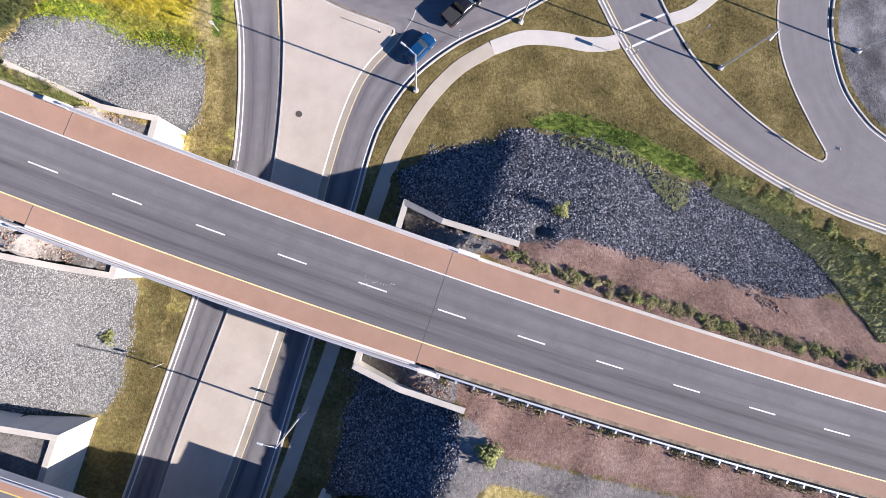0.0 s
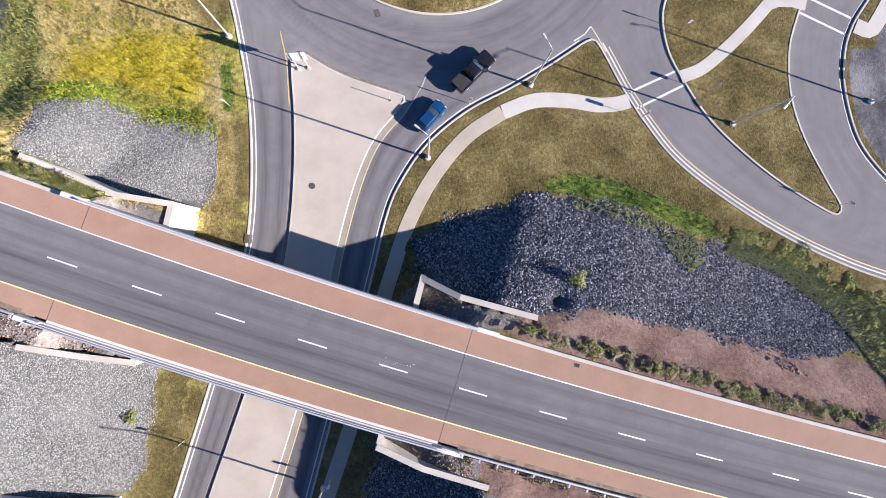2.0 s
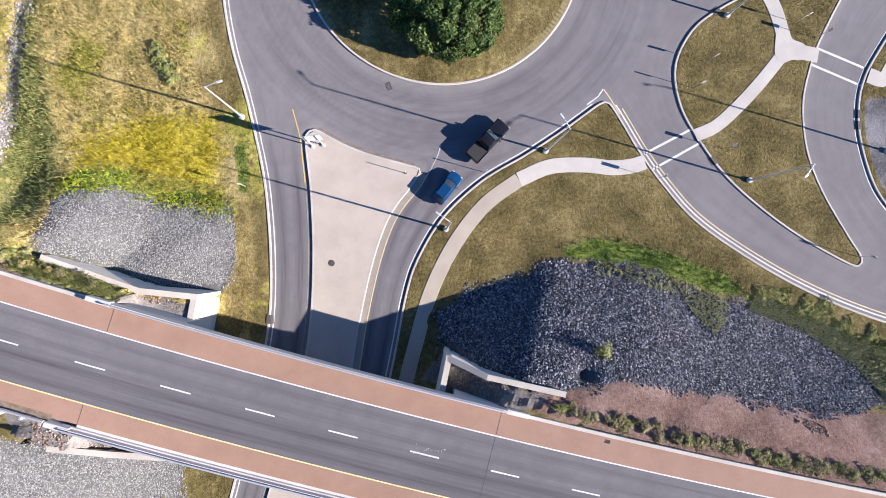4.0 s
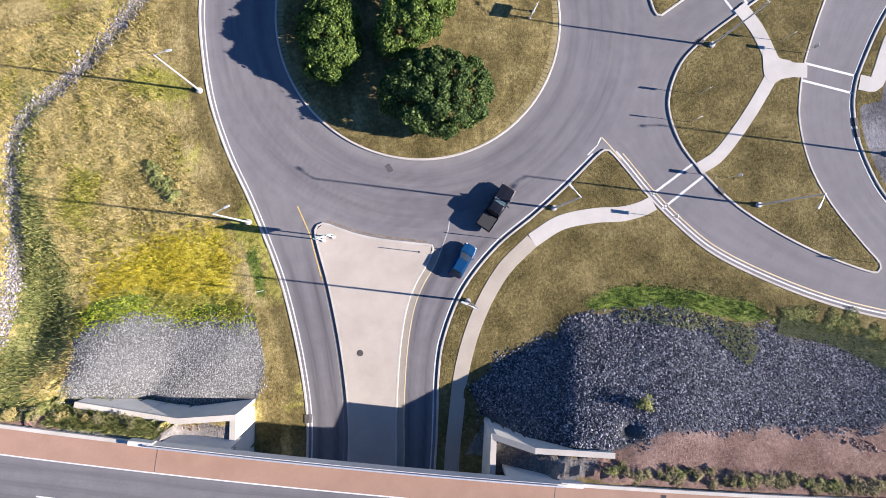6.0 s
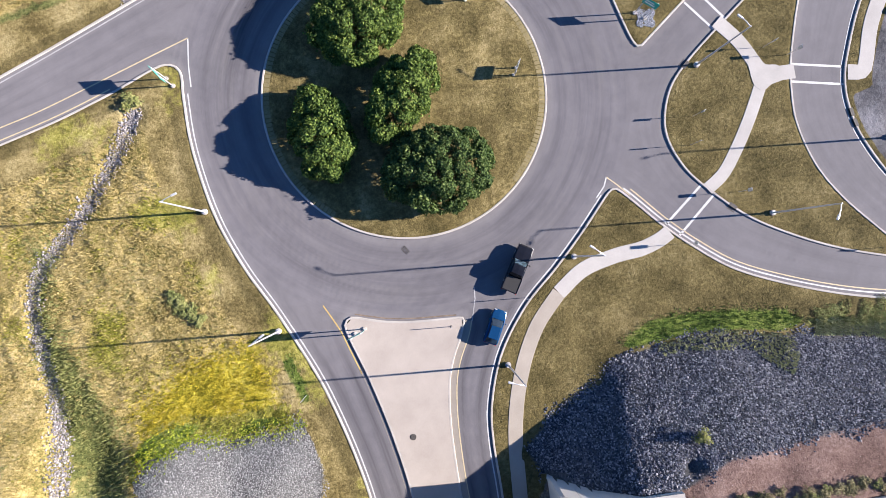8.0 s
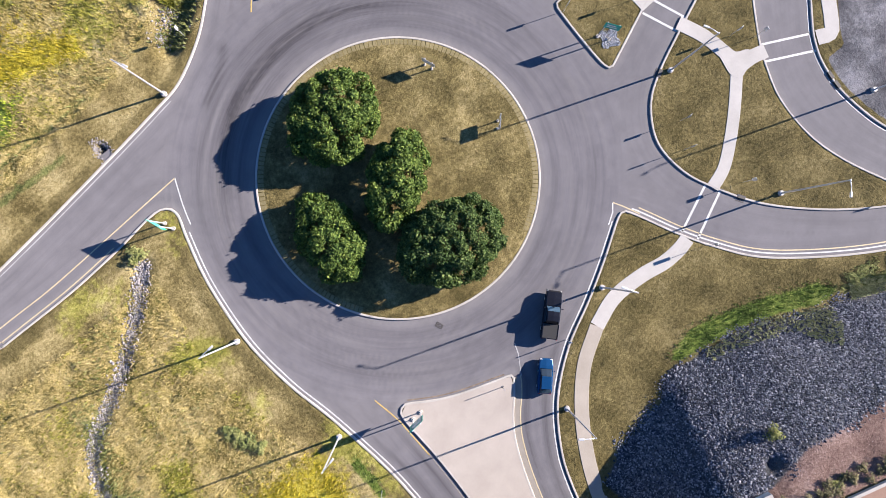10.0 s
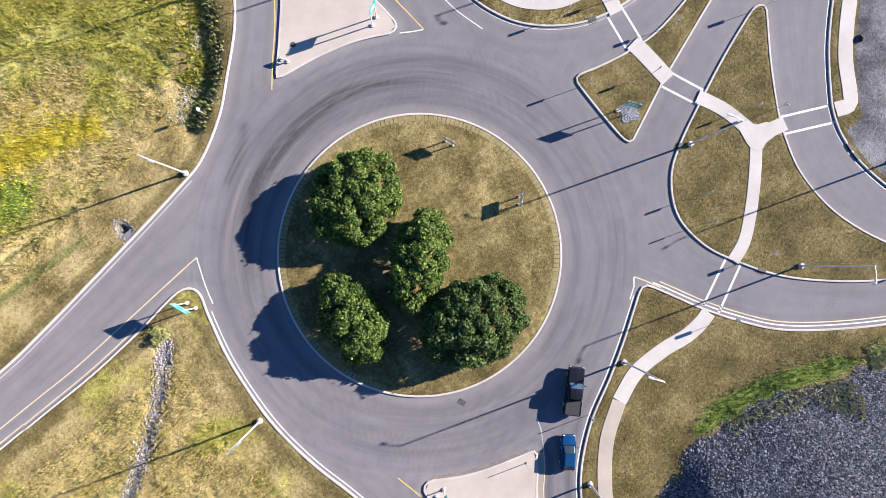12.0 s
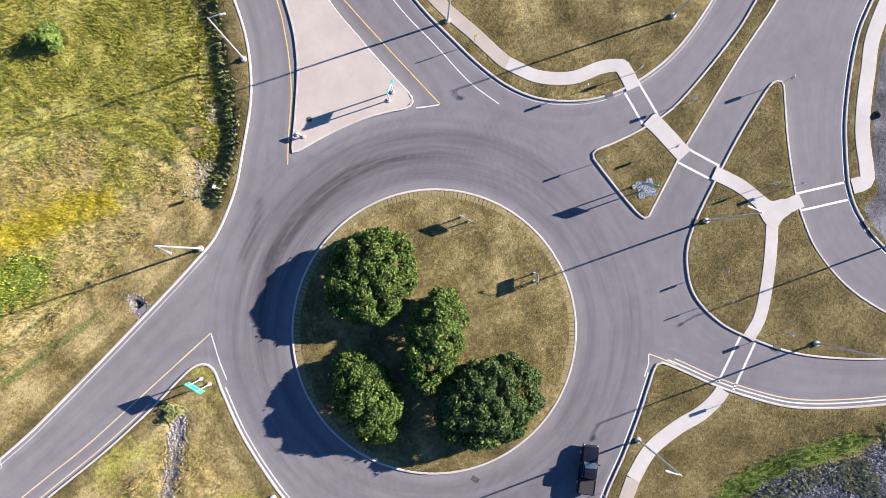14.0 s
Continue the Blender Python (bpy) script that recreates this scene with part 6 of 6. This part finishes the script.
def grid_value(values, x, y):
    i = np.clip(np.searchsorted(gx, x) - 1, 0, len(gx) - 2)
    j = np.clip(np.searchsorted(gy, y) - 1, 0, len(gy) - 2)
    return values.reshape(len(gy), len(gx))[j, i]


# riprap: angular stones on the slopes
t = (1 + 5 ** 0.5) / 2
ICO_V = np.array([(-1, t, 0), (1, t, 0), (-1, -t, 0), (1, -t, 0), (0, -1, t), (0, 1, t), (0, -1, -t), (0, 1, -t), (t, 0, -1), (t, 0, 1), (-t, 0, -1), (-t, 0, 1)]) / 1.9
ICO_F = np.array([(0, 11, 5), (0, 5, 1), (0, 1, 7), (0, 7, 10), (0, 10, 11), (1, 5, 9), (5, 11, 4), (11, 10, 2), (10, 7, 6), (7, 1, 8), (3, 9, 4), (3, 4, 2), (3, 2, 6), (3, 6, 8), (3, 8, 9), (4, 9, 5), (2, 4, 11), (6, 2, 10), (8, 6, 7), (9, 8, 1)])


def stones(name, x, y, z, lo, hi, material, label, flat=1.0):
    n = len(x)
    size = (lo + (hi - lo) * rng.uniform(0, 1, (n, 1, 1)) ** 1.3) * rng.uniform(0.65, 1.3, (n, 1, 3))
    v = ICO_V[None] * rng.uniform(0.72, 1.2, (n, 12, 1)) * size
    a, b = rng.uniform(0, 6.283, n), rng.normal(0, 0.6, n)
    ca, sa, cb, sb = np.cos(a)[:, None], np.sin(a)[:, None], np.cos(b)[:, None], np.sin(b)[:, None]
    vx, vy, vz = v[..., 0], v[..., 1] * cb - v[..., 2] * sb, v[..., 1] * sb + v[..., 2] * cb
    v = np.stack([vx * ca - vy * sa + x[:, None], vx * sa + vy * ca + y[:, None], vz * flat + z[:, None]], -1)
    f = (ICO_F[None] + (np.arange(n) * 12)[:, None, None]).reshape(-1, 3)
    return tagged(fast_mesh(name, v.reshape(-1, 3), f, material), label, "riprap", kind="stuff")


for key, poly in ROCKS.items():
    lo, hi = poly.min(0), poly.max(0)
    area = (hi - lo).prod()
    wob = lambda u, v: 0.45 * np.sin(u * 0.83 + 1.9 * np.sin(v * 0.31)) + 0.3 * np.sin(v * 1.37 + 2.3 * np.sin(u * 0.47)) + rng.normal(0, 0.42, u.shape)
    jag = lambda x, y: inside(poly, x + wob(x, y), y + wob(y + 5, x))
    x, y = scatter(jag, int(area * (80 if "west" in key else 70)), (lo[0], hi[0], lo[1], hi[1]))
    pale_side = "west" in key
    free = np.ones(len(x), bool)
    for line in WALLS.values():
        for a, b in zip(np.array(line)[:-1], np.array(line)[1:]):
            run = np.linalg.norm(b - a)
            e = (b - a) / run
            u, d = (x - a[0]) * e[0] + (y - a[1]) * e[1], (y - a[1]) * e[0] - (x - a[0]) * e[1]
            free &= ~((u > -0.6) & (u < run + 0.6) & (d > -0.12) & (d < 2.0))
    free &= np.hypot((x - 13.9) / 1.1, (y - 3.5) / 0.7) > 0.8 + 0.35 * rng.uniform(0, 1, len(x))
    x, y = x[free], y[free]
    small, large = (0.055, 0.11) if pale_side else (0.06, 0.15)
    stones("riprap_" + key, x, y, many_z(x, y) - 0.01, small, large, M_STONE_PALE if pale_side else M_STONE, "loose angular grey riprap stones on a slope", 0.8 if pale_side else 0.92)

n = 5200
k = rng.integers(0, len(DITCH), n)
off = rng.normal(0, 0.40, n)
dn = normals_2d(DITCH)
x, y = DITCH[k, 0] + dn[k, 0] * off + rng.normal(0, 0.2, n), DITCH[k, 1] + dn[k, 1] * off + rng.normal(0, 0.2, n)
stones("ditch_stones", x, y, many_z(x, y) + 0.04, 0.08, 0.16, M_STONE_DITCH, "line of loose grey stones in a drainage ditch")
n = 1500
k = rng.integers(0, len(NORTH_DITCH) // 2, n)
k = k[(k < 9) | (np.abs(k - 22) < 3)]
n = len(k)
off = rng.normal(0.85, 0.6, n)
dn = normals_2d(NORTH_DITCH)
x, y = NORTH_DITCH[k, 0] + dn[k, 0] * off + rng.normal(0, 0.3, n), NORTH_DITCH[k, 1] + dn[k, 1] * off + rng.normal(0, 0.3, n)
stones("culvert_stones", x, y, many_z(x, y) + 0.02, 0.06, 0.15, M_STONE_DITCH, "loose grey stones along a ditch bank")
a, r = rng.uniform(0, 6.283, 420), rng.normal(0.95, 0.28, 420)
x, y = PIT[0] + 0.75 * r * np.cos(a), PIT[1] + 1.2 * r * np.sin(a)
stones("pit_stones", x, y, many_z(x, y) + 0.02, 0.04, 0.10, M_STONE_DITCH, "loose grey stones round a hollow by the kerb")
# Much darker stones fill the middle of the hollow.
x, y = PIT[0] + rng.normal(0, 0.25, 150), PIT[1] + rng.normal(0, 0.42, 150)
stones("pit_rubble", x, y, many_z(x, y) + 0.01, 0.05, 0.11, M_RUBBLE, "dark rubble in a hollow by the kerb")
x, y = scatter(lambda a, b: np.hypot(a - 32.4, (b - 52.4)) < 1.2 + 0.25 * np.sin(4 * np.arctan2(b - 52.4, a - 32.4)), 1500, (31, 34, 51, 54))
stones("sign_stones", x, y, many_z(x, y) + 0.02, 0.045, 0.095, M_STONE_SIGN, "flat patch of pale stones round sign footings")


x, y = scatter(lambda a, b: (grid_value(dirt, a, b) + grid_value(gravel, a, b) * 0.7 * (b < -12) > 0.5) & (np.abs(hw_coords(a, b)[1]) > 6.7) & (a > 2), 26000, (2, 62, -34, 5))
x, y = x[:2400], y[:2400]
for x0, x1, o0, o1, y0, y1 in ((-35.2, -30.4, 6.8, 9.2, 8, 16), (-41.5, -34.6, -9.0, -6.8, -3, 8), (-0.6, 4.4, -9.2, -6.8, -16, -4)):
    rx, ry = scatter(lambda a, b: (hw_coords(a, b)[1] > o0) & (hw_coords(a, b)[1] < o1) & (many_z(a, b) > 5) & (rng.uniform(0, 1, a.shape) < 0.75), 1500, (x0, x1, y0, y1))
    stones("terrace_rubble", rx, ry, many_z(rx, ry) + 0.02, 0.05, 0.12, M_RUST, "loose rusty brown stones on a terrace beside the bridge")
heap = rng.normal(0, 1, (2, 130))
hx, hy = 39.0 + 0.8 * heap[0] - 0.2 * heap[1], -3.8 - 0.3 * heap[0] + 0.35 * heap[1]
stones("earth_heap", hx, hy, many_z(hx, hy) + 0.03, 0.05, 0.16, M_CLOD, "small heap of dark earth lumps on bare dirt")
stones("dirt_clods", x, y, many_z(x, y), 0.025, 0.065, M_CLOD, "loose reddish clods and pebbles on bare earth")


def tufts(name, x, y, height, width, material, label, blades=4, lift=0.0):
    n = len(x)
    z = many_z(x, y) - 0.03 + lift
    vs, fs = [], []
    for b in range(blades):
        a = rng.uniform(0, 6.283, n)
        lean = rng.uniform(0.25, 1.1, n)
        h = height * rng.uniform(0.5, 1.25, n)
        w = width * rng.uniform(0.6, 1.4, n)
        dx, dy = np.cos(a), np.sin(a)
        base = np.stack([x, y, z], 1)
        s = np.stack([-dy, dx, 0 * a], 1) * w[:, None]
        tip = base + np.stack([dx * h * lean, dy * h * lean, h], 1)
        vs.append(np.stack([base - s, base + s, tip], 1))
    v = np.stack(vs, 1).reshape(-1, 3)
    f = np.arange(len(v)).reshape(-1, 3)
    return tagged(fast_mesh(name, v, f, material), label, "grass", kind="stuff")


lumpy = lambda x, y: 0.5 + 0.25 * np.sin(x * 0.9 + 1.7 * np.sin(y * 0.37)) + 0.25 * np.sin(y * 1.1 + 1.3 * np.sin(x * 0.53))
x, y = scatter(lambda a, b: (grid_value(meadow, a, b) > 0.5) & (grid_value(rock, a, b) < 0.6) & (np.abs(hw_coords(a, b)[1]) > 7.4) & ((grid_value(track, a, b) > 0.5) | (rng.uniform(0, 1, a.shape) < 0.2)) & (rng.uniform(0, 1, a.shape) < 0.35 + 0.65 * lumpy(a, b)), 190000, (-56, 8, 16, 122))
pick = np.stack([0.5 + 0 * x, grid_value(gold, x, y), grid_value(lime, x, y), grid_value(lush, x, y) + 0.3 * lumpy(x * 0.4 + 9, y * 0.4), grid_value(clover, x, y)]) + rng.uniform(-0.22, 0.22, (5, len(x)))
pick = pick.argmax(0)
for k, (nm, high, wide, mat, lab) in enumerate((("meadow_grass", 0.34, 0.036, M_STRAW, "tall dry straw-coloured meadow grass"), ("goldenrod", 0.36, 0.045, M_GOLD, "tall yellow flowering weeds in the meadow"),
                                                ("lime_weeds", 0.36, 0.046, M_LIME, "yellow-green weeds covering the field"), ("green_weeds", 0.40, 0.055, M_WEED, "green weeds growing through dry meadow grass"),
                                                ("clover_weeds", 0.28, 0.07, M_CLOVER, "fresh green weeds in the meadow"))):
    tufts(nm, x[pick == k], y[pick == k], high, wide, mat, lab, 3)
x, y = scatter(lambda a, b: (grid_value(lush, a, b) > 0.55) & (grid_value(edge, a, b) > 0.5) & (a > -30), 30000, (-30, 62, -8, 34))
tufts("toe_weeds", x, y, 0.5, 0.09, M_WEED, "green weeds along the foot of the rock slope")
x, y = scatter(lambda a, b: inside(P((37, 10.6), (44, 7.2), (50, 4), (58, 1), (61, -8), (52, -8), (50, -2), (48, 1.5), (43, 5.6), (36, 8.8)), a, b), 26000, (36, 62, -8, 11))
tufts("slope_foot_weeds", x, y, 0.34, 0.06, M_PALE_WEED, "grey-green weeds between the rock slope and the road")
FRINGE = P((-42.4, 27.5), (-39.6, 27.1), (-37.1, 27.7), (-32.8, 25.6), (-29.6, 25.1), (-27.6, 24.3), (-24.8, 24.4))
x, y = scatter(lambda a, b: distance(FRINGE, a, b) + 0.5 * lumpy(a, b) < np.abs(rng.normal(0, 0.8, a.shape)), 5000, (-43.5, -24, 22.5, 29.5))
tufts("fringe_weeds", x, y, 0.24, 0.055, M_CLOVER, "lime green weeds creeping over the edge of the riprap", 4, 0.08)
x, y = scatter(lambda a, b: (grid_value(clover, a, b) + rng.uniform(-0.3, 0.3, a.shape) > 0.5) & (grid_value(edge, a, b) > 0.5), 26000, (-26, 36, 9, 34))
tufts("toe_clover", x, y, 0.22, 0.05, M_GREEN, "bright green weeds along the foot of the rock slope")
u, w = rng.uniform(-53, -42.3, 5200), rng.uniform(6.6, 8.3, 5200)
q = np.stack([hw_place(a, b) for a, b in zip(u, w)])
low = q[:, 1] < 15.0 - 0.44 * np.minimum(q[:, 0] + 32.2, 0)
tufts("bank_weeds", q[low, 0], q[low, 1], 0.45, 0.06, M_WEED, "straw and green weeds on the bank behind the wing wall", 5)
n = 3000
k = rng.integers(0, len(NORTH_DITCH), n)
off = np.where(rng.uniform(0, 1, n) < 0.4, rng.normal(-0.8, 0.75, n), rng.normal(0.2, 0.8, n))
x, y = NORTH_DITCH[k, 0] + dn[k, 0] * off, NORTH_DITCH[k, 1] + dn[k, 1] * off
far = rng.integers(9, len(NORTH_DITCH), 1900)
off = rng.normal(1.75, 0.55, 1900) - 0.9 * (np.sin(far * 0.5) > 0.4)
tufts("bank_edge_weeds", NORTH_DITCH[far, 0] + dn[far, 0] * off, NORTH_DITCH[far, 1] + dn[far, 1] * off, 0.45, 0.09, M_LIME, "yellow-green weeds overhanging a ditch", 5)
tufts("ditch_weeds", x, y, 0.42, 0.08, M_WEED, "tall green weeds along a ditch", 5)
x, y = scatter(lambda a, b: (grid_value(gravel, a, b) > 0.5) & (np.abs(hw_coords(a, b)[1]) > 6.9) & (b > -16.2) & (rng.uniform(0, 1, a.shape) < 0.2 + 0.8 * lumpy(a * 1.7, b * 1.7) ** 2), 60000, (-50, 16, -24, 20))
tufts("dried_stalks", x, y, 0.24, 0.022, M_DRIED, "dried brown stalks and weeds on the gravel terrace", 5)
u = rng.uniform(S_EAST + 2.5, 75, 4200)
w = rng.normal(-6.35, 0.42, 4200)
keep = (w < -5.95) & (np.sin(u * 1.7) + np.sin(u * 0.63 + 2) + rng.normal(0, 0.7, 4200) > 0.2)
q = np.stack([hw_place(a, b) for a, b in zip(u[keep], w[keep])])
tufts("rail_weeds", q[:, 0], q[:, 1], 0.30, 0.05, M_SHRUB, "straw and green weeds under the guardrail", 5, 0.12)
x, y = scatter(lambda a, b: inside(P((17, 15.6), (22.0, 14.8), (27.2, 13.2), (33.6, 10.0), (32.6, 7.6), (30.6, 6.4), (29.2, 8.0), (27.0, 11.0), (22.0, 13.0), (17.5, 14.2)), a, b) & (rng.uniform(0, 1, a.shape) < np.where(np.hypot(a - 30.8, b - 8.6) < 2.4, 0.55, 0.34)), 9000, (16, 34, 5, 16))
tufts("rock_weeds", x, y, 0.26, 0.06, M_PALE_WEED, "pale green weeds growing through riprap", 5, 0.16)
x, y = scatter(lambda a, b: (grid_value(edge, a, b) > 0.7) & (grid_value(meadow, a, b) < 0.5) & (grid_value(rock, a, b) < 0.3) & (grid_value(lot, a, b) < 0.3) & (grid_value(dirt, a, b) < 0.3)
               & (grid_value(gravel, a, b) < 0.3) & (many_z(a, b) < 3.5) & (rng.uniform(0, 1, a.shape) < 0.25 + 0.75 * lumpy(a * 2.3, b * 2.3)), 190000, (-40, 62, -26, 100))
clear = np.full(len(x), 9.0)
for pts in WALKS.values():
    clear = np.minimum(clear, distance(np.array(pts), x, y))
concrete = inside(lands["south_median"], x, y) | inside(lands["north_median"], x, y)
ok = (clear > 1.3) & ~concrete & (np.abs(hw_coords(x, y)[1]) > 7)
tufts("lawn_grass", x[ok], y[ok], 0.10, 0.04, M_LAWN, "short dry brownish mown grass", 3)

# pavers set in the edge of the roundabout
edging = tagged(new("paver_edging"), "ring of earth-coloured pavers inside the roundabout kerb", "paving", kind="structure")
paver_mesh = None
for k in range(150):
    a = radians(-60 + k * 1.85)
    if paver_mesh is None:
        bm = bmesh.new()
        box(bm, -0.36, 0.36, -0.215, 0.215, -0.10, 0.035, 0.015)
        paver_mesh = bpy.data.meshes.new("paver")
        bm.to_mesh(paver_mesh)
        bm.free()
        paver_mesh.materials.append(M_PAVER)
    ob = new("paver", paver_mesh)
    r = ISLE_R - 0.64
    px, py = ISLE[0] + r * math.cos(a), ISLE[1] + r * math.sin(a)
    ob.matrix_basis = pose(px, py, land_z(px, py) - 0.025, 0, 3, math.degrees(a))
    ob.parent = edging
